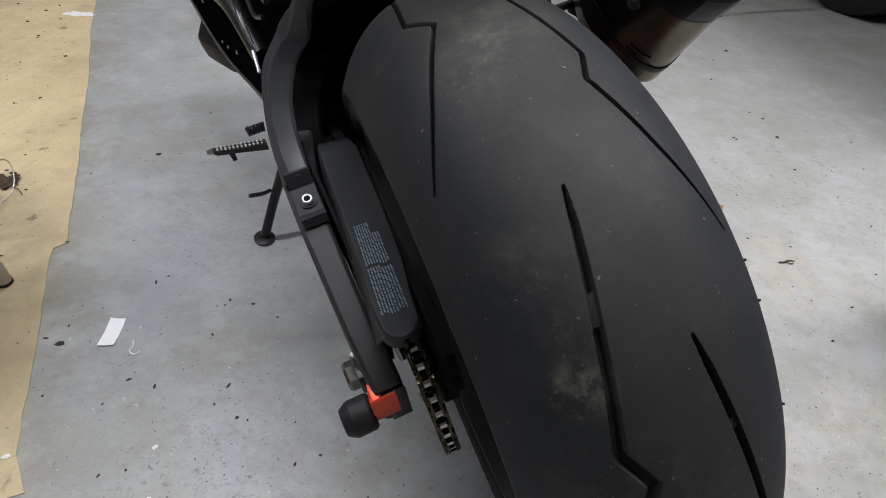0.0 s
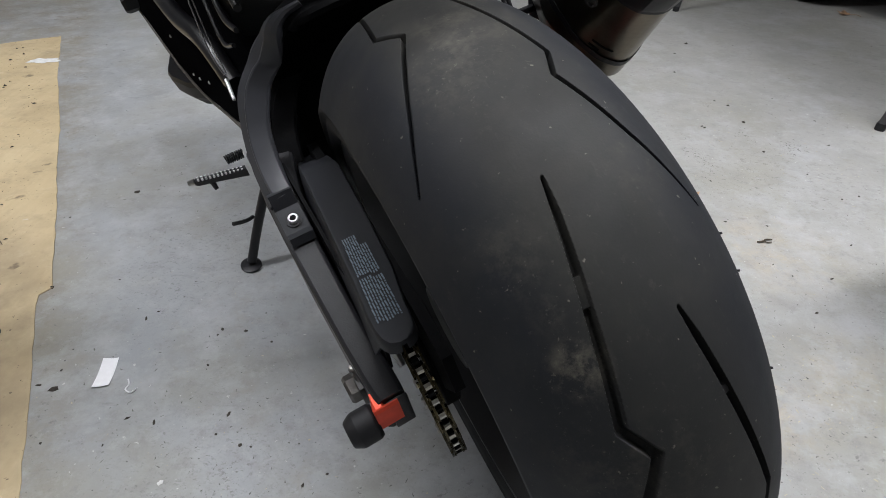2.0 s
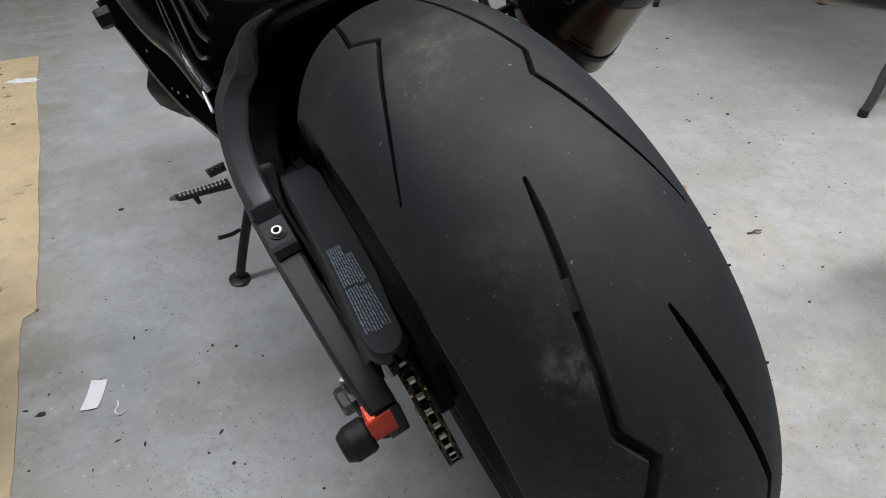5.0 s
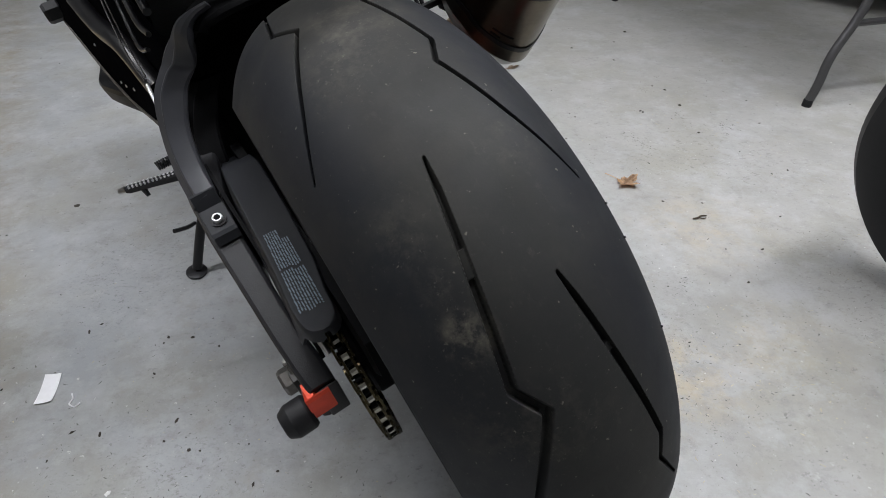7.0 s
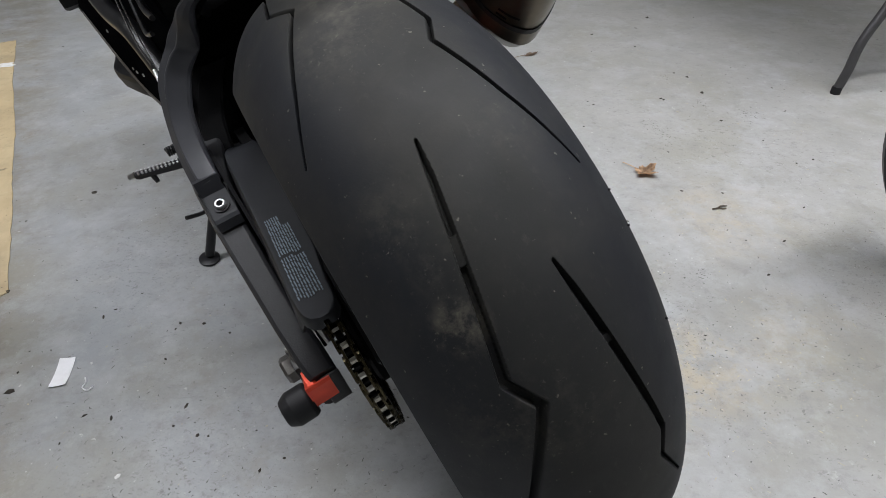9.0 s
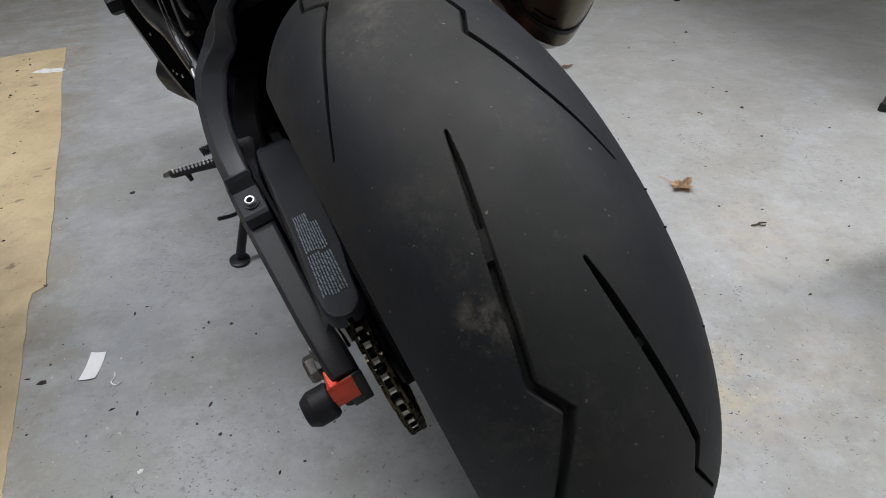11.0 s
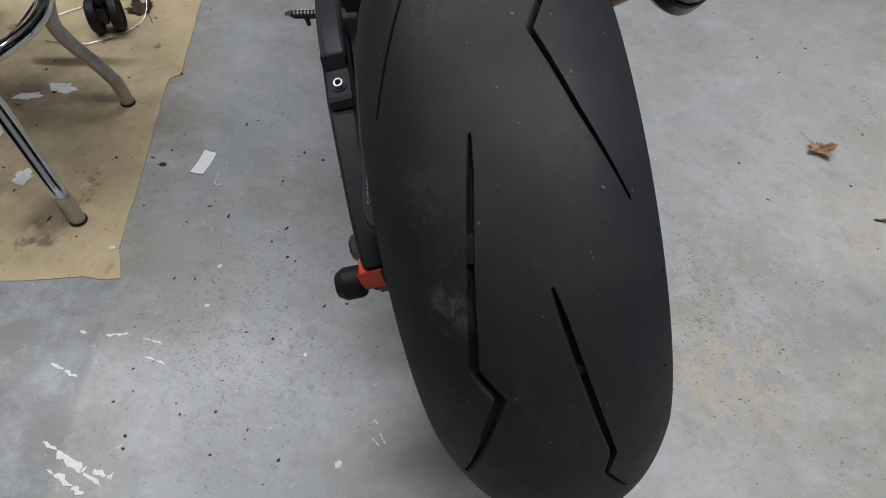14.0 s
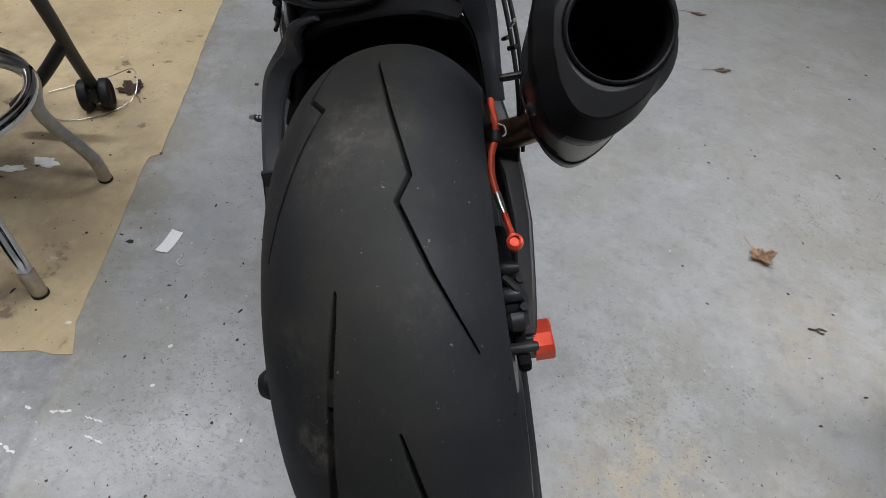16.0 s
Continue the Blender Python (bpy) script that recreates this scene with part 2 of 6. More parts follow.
    col = mix(nt, col, (0.235, 0.232, 0.225), times(nt, noise_mask(nt, co, 31, 0.53, 0.68, 8, 0.78, ((0.3, 0.7, 0.2), (1, 1, 1))), 0.6))
    patchy = noise_mask(nt, co, 5, 0.47, 0.66, 4)
    col = mix(nt, col, (0.17, 0.165, 0.155), times(nt, times(nt, noise_mask(nt, co, 90, 0.60, 0.68, 6, 0.72), patchy), 0.28))
    for c, r in (((0.40, 0.66, 0), 0.26), ((-0.25, 0.32, 0), 0.28), ((0.95, 0.75, 0), 0.25), ((-0.45, 0.9, 0), 0.25)):
        grit = times(nt, blob(nt, co, c, r), noise_mask(nt, co, 120, 0.57, 0.63, 5, 0.7, ((0, 0, 0.5), (1, 1.4, 1))))
        col = mix(nt, col, (0.13, 0.127, 0.12), times(nt, grit, 0.55))
    col = mix(nt, col, (0.20, 0.197, 0.19), times(nt, noise_mask(nt, co, 330, 0.50, 0.72, 3, 0.7), 0.10))
    col = mix(nt, col, (0.52, 0.52, 0.51), times(nt, noise_mask(nt, co, 240, 0.56, 0.72, 4, 0.7, ((0.4, 0.2, 0.7), (1, 1, 1))), 0.12))
    col = mix(nt, col, (0.09, 0.085, 0.08), times(nt, times(nt, noise_mask(nt, co, 44, 0.60, 0.64, 6, 0.75, ((0, 0, 2.2), (1, 1.6, 1))), noise_mask(nt, co, 3.5, 0.46, 0.60, 3)), 0.5))
    col = mix(nt, col, (0.12, 0.115, 0.105), times(nt, noise_mask(nt, co, 120, 0.685, 0.725, 2), 0.5))
    col = mix(nt, col, (0.17, 0.165, 0.15), times(nt, times(nt, noise_mask(nt, co, 36, 0.585, 0.645, 9, 0.8), noise_mask(nt, co, 2.7, 0.40, 0.60, 3)), 0.75))
    col = mix(nt, col, (0.50, 0.50, 0.48), times(nt, times(nt, noise_mask(nt, co, 40, 0.60, 0.67, 9, 0.8, ((0.5, 0.9, 0.1), (1, 1, 1))), dusty.outputs[0]), 0.8))
    # clusters of short dark marks where the coat has lifted
    for c, r in (((-0.23, 0.25, 0), 0.11), ((-0.29, 0.38, 0), 0.15), ((-0.12, 0.30, 0), 0.10), ((0.42, 0.66, 0), 0.22), ((0.85, 1.25, 0), 0.35)):
        lifted = times(nt, blob(nt, co, c, r), noise_mask(nt, co, 62, 0.555, 0.61, 8, 0.78))
        col = mix(nt, col, (0.15, 0.145, 0.135), times(nt, lifted, 0.6))
    # wide soft smudges, warm dust and cool scrubbed patches
    col = mix(nt, col, (0.265, 0.262, 0.240), times(nt, noise_mask(nt, co, 8.5, 0.50, 0.70, 7, 0.62, ((0.7, 0.1, 0.4), (1, 1, 1))), 0.55))
    col = mix(nt, col, (0.450, 0.460, 0.468), times(nt, noise_mask(nt, co, 7.5, 0.50, 0.66, 10, 0.74, ((0.1, 0.8, 2.4), (1, 1.1, 1))), 0.6))
    col = mix(nt, col, (0.30, 0.285, 0.245), times(nt, noise_mask(nt, co, 17, 0.56, 0.70, 7, 0.7, ((0.9, 0.3, 1.7), (1, 1, 1))), 0.5))
    # short scrapes in two directions
    for turn, part_of in ((0.35, 19.0), (-0.9, 23.0)):
        scrape = times(nt, noise_mask(nt, co, part_of, 0.66, 0.71, 5, 0.7, ((0, 0, turn), (1, 7, 1))), noise_mask(nt, co, 4.1, 0.45, 0.60, 3, 0.6, ((0, 0.4, turn), (1, 1, 1))))
        col = mix(nt, col, (0.20, 0.195, 0.18), times(nt, scrape, 0.35))
    col = mix(nt, col, (0.12, 0.11, 0.10), times(nt, noise_mask(nt, co, 260, 0.70, 0.74, 2), 0.5))
    col = mix(nt, col, (0.70, 0.70, 0.67), times(nt, noise_mask(nt, co, 95, 0.69, 0.73, 3), 0.6))
    nt.links.new(col, b.inputs["Base Color"])
    rr = nt.nodes.new("ShaderNodeMapRange")
    rr.inputs[3].default_value, rr.inputs[4].default_value = 0.30, 0.52
    nt.links.new(noise_mask(nt, co, 5, 0.3, 0.7, 8), rr.inputs[0])
    nt.links.new(rr.outputs[0], b.inputs["Roughness"])
    nb = nt.nodes.new("ShaderNodeTexNoise")
    nb.inputs["Scale"].default_value, nb.inputs["Detail"].default_value = 45, 8
    nt.links.new(co, nb.inputs["Vector"])
    bp = nt.nodes.new("ShaderNodeBump")
    bp.inputs["Strength"].default_value, bp.inputs["Distance"].default_value = 0.30, 0.003
    nt.links.new(nb.outputs["Fac"], bp.inputs["Height"])
    nt.links.new(bp.outputs[0], b.inputs["Normal"])
    return m


def board_material():
    m = bpy.data.materials.new("worn_plywood")
    m.use_nodes = True
    nt = m.node_tree
    b = nt.nodes["Principled BSDF"]
    co = nt.nodes.new("ShaderNodeTexCoord").outputs["Object"]
    col = mix(nt, (0.50, 0.39, 0.225), (0.62, 0.505, 0.315), noise_mask(nt, co, 5, 0.3, 0.7, 8))
    grain = noise_mask(nt, co, 9, 0.42, 0.72, 8, 0.65, ((0, 0, -0.46), (5, 0.6, 1)))
    col = mix(nt, col, (0.43, 0.325, 0.185), times(nt, grain, 0.35))
    grime = noise_mask(nt, co, 3.2, 0.48, 0.66, 8, 0.65)
    col = mix(nt, col, (0.27, 0.205, 0.125), times(nt, grime, 0.55))
    col = mix(nt, col, (0.33, 0.255, 0.16), times(nt, noise_mask(nt, co, 19, 0.54, 0.70, 8, 0.7), 0.5))
    col = mix(nt, col, (0.66, 0.56, 0.38), times(nt, noise_mask(nt, co, 30, 0.58, 0.72, 8, 0.7, ((0.2, 0.6, 0.1), (1, 1, 1))), 0.4))
    # mottled darker brown under the stool, and a few round stains
    under_stool = times(nt, blob(nt, co, (-0.98, 0.55, 0), 0.52), noise_mask(nt, co, 7, 0.30, 0.62, 8, 0.65))
    col = mix(nt, col, (0.215, 0.170, 0.115), times(nt, under_stool, 0.95))
    for c, r, f in (((-0.673, 0.366, 0), 0.034, 0.8), ((-0.64, 0.376, 0), 0.026, 0.5), ((-0.794, 0.356, 0), 0.024, 0.6), ((-0.83, 0.300, 0), 0.03, 0.5), ((-0.79, 0.665, 0), 0.04, 0.5)):
        st = times(nt, blob(nt, co, c, r), noise_mask(nt, co, 30, 0.25, 0.50, 5))
        col = mix(nt, col, (0.085, 0.065, 0.045), times(nt, st, f))
    col = mix(nt, col, (0.09, 0.065, 0.045), times(nt, noise_mask(nt, co, 13, 0.63, 0.70, 4), 0.7))
    col = mix(nt, col, (0.62, 0.57, 0.47), times(nt, noise_mask(nt, co, 22, 0.67, 0.72, 6), 0.6))
    col = mix(nt, col, (0.08, 0.06, 0.04), times(nt, noise_mask(nt, co, 120, 0.69, 0.73, 2), 0.7))
    nt.links.new(col, b.inputs["Base Color"])
    b.inputs["Roughness"].default_value = 0.62
    nb = nt.nodes.new("ShaderNodeTexNoise")
    nb.inputs["Scale"].default_value, nb.inputs["Detail"].default_value = 90, 6
    nt.links.new(co, nb.inputs["Vector"])
    bp = nt.nodes.new("ShaderNodeBump")
    bp.inputs["Strength"].default_value, bp.inputs["Distance"].default_value = 0.3, 0.002
    nt.links.new(nb.outputs["Fac"], bp.inputs["Height"])
    nt.links.new(bp.outputs[0], b.inputs["Normal"])
    return m


FLOOR_PAINT = floor_material()
BOARD = board_material()


# ---- mesh helpers ----
def part(name, bm, mat, parent=None, label="", offset=None, sharp=32, smooth=True):
    """Links a bmesh as one mesh object, under a thing or a part."""
    me = bpy.data.meshes.new(name)
    bmesh.ops.recalc_face_normals(bm, faces=bm.faces)
    bm.to_mesh(me)
    bm.free()
    me.materials.append(mat)
    if smooth:
        me.shade_smooth()
        me.set_sharp_from_angle(angle=radians(sharp))
    ob = new(name, me)
    if parent is not None:
        ob.parent = parent
    if offset is not None:
        ob.matrix_local = offset if isinstance(offset, Matrix) else Matrix.Translation(offset)
    if label:
        tagged(ob, label)
    return ob


def thing(name, m, label, category, group="", kind=""):
    ob = new(name)
    ob.empty_display_size = 0.05
    ob.matrix_world = m
    return tagged(ob, label, category, group, kind)


def box(bm, lo, hi, bevel=0.0, segments=2, m=None):
    r = bmesh.ops.create_cube(bm, size=1)
    vs = r["verts"]
    size = [b - a for a, b in zip(lo, hi)]
    mid = [(a + b) / 2 for a, b in zip(lo, hi)]
    for v in vs:
        v.co = Vector([c * s + o for c, s, o in zip(v.co, size, mid)])
    if bevel:
        es = list({e for v in vs for e in v.link_edges})
        r = bmesh.ops.bevel(bm, geom=es, offset=bevel, segments=segments, profile=0.5, affect="EDGES")
        vs = list({v for f in r["faces"] for v in f.verts} | {v for v in vs if v.is_valid})
    if m is not None:
        bmesh.ops.transform(bm, matrix=m, verts=vs)
    return bm


def loft(bm, rings, cap=True, closed=True):
    """Skins a row of rings of equal length."""
    rows = [[bm.verts.new(p) for p in ring] for ring in rings]
    n = len(rows[0])
    for a, b in zip(rows, rows[1:]):
        for i in range(n if closed else n - 1):
            j = (i + 1) % n
            bm.faces.new((a[i], a[j], b[j], b[i]))
    if cap and closed:
        bm.faces.new(rows[0][::-1])
        bm.faces.new(rows[-1])
    return bm


def smooth_path(points, steps=6):
    """Catmull-Rom through the points."""
    p = [Vector(q) for q in points]
    p = [2 * p[0] - p[1]] + p + [2 * p[-1] - p[-2]]
    out = []
    for i in range(1, len(p) - 2):
        for k in range(steps):
            t = k / steps
            a, b, c, d = p[i - 1], p[i], p[i + 1], p[i + 2]
            out.append(0.5 * (2 * b + (c - a) * t + (2 * a - 5 * b + 4 * c - d) * t * t + (3 * b - a - 3 * c + d) * t ** 3))
    out.append(p[-2])
    return out


def tube(bm, points, radius, n=12, steps=6, loop=False):
    """A round tube along a smooth path; radius may be a list over the points."""
    pts = smooth_path(points, steps) if steps > 1 else [Vector(q) for q in points]
    m = len(pts)
    side = None
    rings = []
    for i, q in enumerate(pts):
        d = (pts[min(i + 1, m - 1)] - pts[max(i - 1, 0)]).normalized()
        if side is None:
            side = d.orthogonal().normalized()
        side = (side - d * side.dot(d)).normalized()
        up = d.cross(side)
        r = radius if not isinstance(radius, (list, tuple)) else np.interp(i / (m - 1), np.linspace(0, 1, len(radius)), radius)
        rings.append([q + (side * math.cos(a) + up * math.sin(a)) * r for a in np.linspace(0, 2 * math.pi, n, endpoint=False)])
    return loft(bm, rings)


def lathe(bm, profile, n=48, m=None, closed=False):
    """Turns (radius, height) pairs about z; closed joins the last pair to the first."""
    rings = []
    for a in np.linspace(0, 2 * math.pi, n, endpoint=False):
        c, s = math.cos(a), math.sin(a)
        rings.append([bm.verts.new((r * c, r * s, h)) for r, h in profile])
    k = len(profile)
    for i in range(n):
        a, b = rings[i], rings[(i + 1) % n]
        for j in range(k if closed else k - 1):
            q = (j + 1) % k
            bm.faces.new((a[j], b[j], b[q], a[q]))
    vs = [v for r in rings for v in r]
    bmesh.ops.remove_doubles(bm, verts=vs, dist=1e-6)
    vs = [v for v in vs if v.is_valid]
    if m is not None:
        bmesh.ops.transform(bm, matrix=m, verts=vs)
    return bm


ALONG_X = pose(0, 0, 0, 0, 90, 0)      # turns z into x


def at_x(x, y=0.0, z=0.0, flip=False):
    return pose(x, y, z) @ pose(0, 0, 0, 0, -90 if flip else 90, 0)


# ---- structure ----
def slab(name, x0, x1, y0, y1, z0, z1, mat, label, category, m=ROOM):
    bm = bmesh.new()
    box(bm, (x0, y0, z0), (x1, y1, z1))
    ob = part(name, bm, mat, smooth=False)
    ob.matrix_world = m
    return tagged(ob, label, category, kind="structure")


RX0, RX1, RY0, RY1, RH = -3.2, 4.6, -3.0, 6.2, 2.75
bm = bmesh.new()
box(bm, (-9, -9, -0.15), (9, 9, 0))
floor = tagged(part("floor", bm, FLOOR_PAINT, smooth=False), "worn grey painted concrete garage floor with scuffs and dirt", "floor", kind="structure")
slab("wall_north", RX0 - 0.15, RX1 + 0.15, RY1, RY1 + 0.15, 0, RH, WALL_PAINT, "plain off-white garage wall", "wall")
slab("wall_south", RX0 - 0.15, RX1 + 0.15, RY0 - 0.15, RY0, 0, RH, WALL_PAINT, "plain off-white garage wall", "wall")
slab("wall_east", RX1, RX1 + 0.15, RY0, RY1, 0, RH, WALL_PAINT, "plain off-white garage wall", "wall")
slab("wall_west", RX0 - 0.15, RX0, RY0, RY1, 0, RH, WALL_PAINT, "plain off-white garage wall", "wall")
slab("ceiling", RX0 - 0.15, RX1 + 0.15, RY0 - 0.15, RY1 + 0.15, RH, RH + 0.1, CEILING_PAINT, "plain white garage ceiling", "ceiling")


def ceiling_light(x, y, watts, turn=0):
    t = thing("ceiling_light", ROOM @ pose(x, y, RH - 0.001, 0, 0, turn), "white fluorescent ceiling light with two tubes", "lamp", "ceiling lights")
    bm = bmesh.new()
    box(bm, (-1.22, -0.09, -0.06), (1.22, 0.09, 0), 0.008)
    part("housing", bm, WHITE_METAL, t)
    for dy in (-0.045, 0.045):
        bm = bmesh.new()
        tube(bm, [(-1.18, dy, -0.078), (1.18, dy, -0.078)], 0.014, steps=1)
        part("tube", bm, TUBE_GLOW, t)
    lamp = bpy.data.lights.new("tube_light", "AREA")
    lamp.shape, lamp.size, lamp.size_y, lamp.energy = "RECTANGLE", 2.36, 0.16, watts
    lamp.color = (0.965, 0.985, 1.05)
    ob = new("tube_light", lamp)
    ob.parent = t
    ob.matrix_local = pose(0, 0, -0.10)
    return t


for lx, ly, watts in LIGHTS:
    ceiling_light(lx, ly, watts)


# ---- motorcycle: x to its right, y ahead, z up from the rear axle ----
RT = 0.3172                      # crown radius of the rear tyre
EDGE = 0.0960                    # half width of the tread
AXLE = pose(0.0784, 0.4465, 0.3087, 0, -LEAN, YAW)
OFF = pose(0, 0, RT)
WHEEL = pose(0.1001, 0.4542, 0.3092, 0, -16.10, 24.02)      # the wheel sits a little askew in the swingarm
bike = thing("motorcycle", AXLE @ pose(0, 0, -RT), "black motorcycle with orange parts, leaning on its side stand", "motorcycle")


def crown(x):
    return RT - 4.234 * x * x - 242.3 * x ** 4


def bp(name, bm, mat, label="", sharp=32):
    return part(name, bm, mat, bike, label, OFF, sharp)


# tread grooves: angle from the top (degrees, plus is ahead), x (mm), half width (mm)
GROOVES = (
    ((28, -27, 1.0), (17, -34, 2.2), (4.0, -43.5, 2.5), (-0.9, -28, 2.5), (-8.4, -45.5, 2.4), (-15.2, -59.5, 1.8), (-23.6, -76.3, 0.5)),
    ((11.0, 13.3, 1.0), (-2.6, 27.5, 2.0), (-15.2, 42, 2.4), (-19.4, 32, 2.4), (-29.4, 51.5, 2.0), (-40.7, 74.8, 0.6)),
    ((-30.6, -14.4, 0.5), (-34.4, -17.8, 2.1), (-44.7, -28.3, 2.9), (-58.0, -39.9, 3.8), (-62.0, -27, 3.8), (-68.6, -43, 3.7), (-75, -56, 2.8), (-83.5, -73, 0.8)),
    ((-48.7, 18, 0.5), (-52.2, 21, 2.2), (-59.6, 27.2, 2.7), (-75.3, 40.8, 2.5), (-79.3, 33.8, 1.5), (-88.0, 49.5, 0.5)),
)


def make_tyre(parent, mat):
    xs = np.linspace(-EDGE, EDGE, 321)
    tread = [(x, crown(x)) for x in xs]
    re = crown(EDGE)
    wall = [(0.0952, re - 0.004), (0.0925, re - 0.009), (0.0940, re - 0.014), (0.0945, re - 0.022), (0.091, re - 0.031), (0.084, re - 0.039), (0.074, re - 0.044), (0.070, re - 0.052)]
    prof = [(-x, r) for x, r in wall[::-1]] + tread + wall
    px = np.array([p[0] for p in prof])
    pr = np.array([p[1] for p in prof])
    th = np.radians(np.concatenate([np.arange(-112, 34, 0.12), np.arange(34, 248, 2.0)]))
    n, k = len(th), len(prof)
    T, X = np.meshgrid(th, px, indexing="ij")
    Rr = np.repeat(pr[None, :], n, 0)
    # depth of the grooves, by distance along the skin
    arc = np.concatenate([[0], np.cumsum(np.hypot(np.diff(xs), np.diff(crown(xs))))])
    arc -= arc[-1] / 2
    V = np.interp(X, xs, arc)
    depth = np.zeros_like(T)
    inside = (np.abs(X) <= EDGE - 1e-5)
    for g, line in enumerate(GROOVES):
        for turn in (0, 120, 240):
            for (a0, x0, w0), (a1, x1, w1) in zip(line, line[1:]):
                u0, u1 = math.radians(a0 + turn) * 0.300, math.radians(a1 + turn) * 0.300
                v0, v1 = np.interp([x0 / 1000, x1 / 1000], xs, arc)
                if turn and min(a0, a1) + turn < 36:
                    continue
                U = T * 0.300
                dx, dy = u1 - u0, v1 - v0
                s = np.clip(((U - u0) * dx + (V - v0) * dy) / (dx * dx + dy * dy), 0, 1)
                d = np.hypot(U - u0 - s * dx, V - v0 - s * dy)
                w = (w0 + (w1 - w0) * s) * (0.52 if g < 2 else 0.80) / 1000
                f = np.clip((w + 0.0008 - d) / 0.0016, 0, 1)
                dep = 0.0082 * f
                if g >= 2 and not turn:          # wear bars
                    ang = np.degrees(T)
                    bar = ((ang < -41.2) & (ang > -44.6)) if g == 2 else ((ang < -59.0) & (ang > -60.2))
                    dep = np.where(bar, np.minimum(dep, 0.0034), dep)
                depth = np.maximum(depth, np.where(inside, dep, 0))
    Rr = Rr - depth
    co = np.stack([X, Rr * np.sin(T), Rr * np.cos(T)], -1).reshape(-1, 3)
    i, j = np.meshgrid(np.arange(n), np.arange(k - 1), indexing="ij")
    i2 = (i + 1) % n
    quads = np.stack([i * k + j, i * k + j + 1, i2 * k + j + 1, i2 * k + j], -1).reshape(-1, 4)
    me = bpy.data.meshes.new("tyre")
    me.from_pydata(co, [], quads)
    me.materials.append(mat)
    me.shade_smooth()
    me.set_sharp_from_angle(angle=radians(50))
    ob = new("tyre", me)
    ob.parent = parent
    return tagged(ob, "black slick-looking rubber tyre with angled grooves and dusty patches")


def skin(a, x):
    """A place on the tread: angle from the top in degrees, x in mm."""
    r = crown(x / 1000)
    return (x / 1000, r * math.sin(math.radians(a)), r * math.cos(math.radians(a)))


TYRE = tyre_material([(skin(-36.5, -53), 0.028, 0.55), (skin(-50, -46.5), 0.022, 1.8), (skin(-62, -60), 0.045, 0.35), (skin(-5, 5), 0.06, 0.6),
                      (skin(-13, -23), 0.045, 0.4), (skin(-33.5, 39), 0.03, 0.3), (skin(-43, -43), 0.025, 0.4), (skin(-64, -22), 0.05, 0.35)])

NUBS = ((-46, 92), (-52, 92), (-67, 86))
# rear wheel
bm = bmesh.new()
rim = [(0.205, -0.088), (0.228, -0.088), (0.230, -0.084), (0.217, -0.074), (0.196, -0.05), (0.188, -0.02), (0.188, 0.02), (0.196, 0.05), (0.217, 0.074), (0.230, 0.084), (0.228, 0.088), (0.205, 0.088),
       (0.192, 0.06), (0.180, 0.02), (0.180, -0.02), (0.192, -0.06)]
lathe(bm, [(r, h) for r, h in rim], 96, ALONG_X, closed=True)
wheel = bp("rear_wheel", bm, BLACK_PAINT, "black cast alloy rear wheel")
wheel.matrix_local = OFF @ AXLE.inverted() @ WHEEL
tyre = make_tyre(wheel, TYRE)
for a, x in NUBS:
    p = Vector(skin(a, x))
    bm = bmesh.new()
    tube(bm, [p - p.normalized() * 0.001, p + Vector((0.0008, 0, 0)) + p.normalized() * 0.0010], [0.0010, 0.0008], 6, 1)
    part("moulding_nub", bm, BLACK_RUBBER, tyre)
for i in range(5):
    a = radians(72 * i + 20)
    for s in (-1, 1):
        bm = bmesh.new()
        b0 = a + s * 0.22
        p0 = Vector((0, 0.045 * math.sin(a), 0.045 * math.cos(a)))
        p1 = Vector((0, 0.186 * math.sin(b0), 0.186 * math.cos(b0)))
        tube(bm, [p0 * 0.8, (p0 + p1) / 2, p1], [0.016, 0.012, 0.011], 8, 3)
        part("spoke", bm, BLACK_PAINT, wheel)
bm = bmesh.new()
lathe(bm, [(0.0, -0.075), (0.048, -0.075), (0.052, -0.07), (0.044, -0.03), (0.044, 0.03), (0.052, 0.07), (0.048, 0.075), (0.0, 0.075)], 32, ALONG_X)
part("hub", bm, BLACK_PAINT, wheel)

bm = bmesh.new()
lathe(bm, [(0.060, -0.0025), (0.093, -0.0025), (0.094, 0.0), (0.093, 0.0025), (0.060, 0.0025)], 64, pose(0.086, 0, 0) @ ALONG_X, closed=True)
part("brake_disc", bm, DARK_STEEL, wheel, "dull steel brake disc")

# chain
chain = new("chain")
chain.parent = bike
chain.matrix_local = OFF @ pose(-0.0992, 0.0017, -0.0160, 0, -3.3, -4.7) @ pose(0.1055, 0, 0)      # in the plane of the wheel
tagged(chain, "oiled gold-brown drive chain with steel rollers")
# sprocket: 42 teeth
TEETH, PITCH, CHX = 42, 0.015875, -0.1055
RS = PITCH / 2 / math.sin(math.pi / TEETH)
PHASE = 0.079        # where the first roller sits, radians
bm = bmesh.new()
outline = []
for i in range(TEETH):
    for f, r in ((-0.30, RS - 0.0045), (-0.16, RS + 0.002), (-0.06, RS + 0.0058), (0.06, RS + 0.0058), (0.16, RS + 0.002), (0.30, RS - 0.0045)):
        a = 2 * math.pi * (i + 0.5 + f) / TEETH + PHASE
        outline.append((r, a))
def cog_ring(x, k):
    return [(x, r * k * math.sin(a), r * k * math.cos(a)) for r, a in outline]


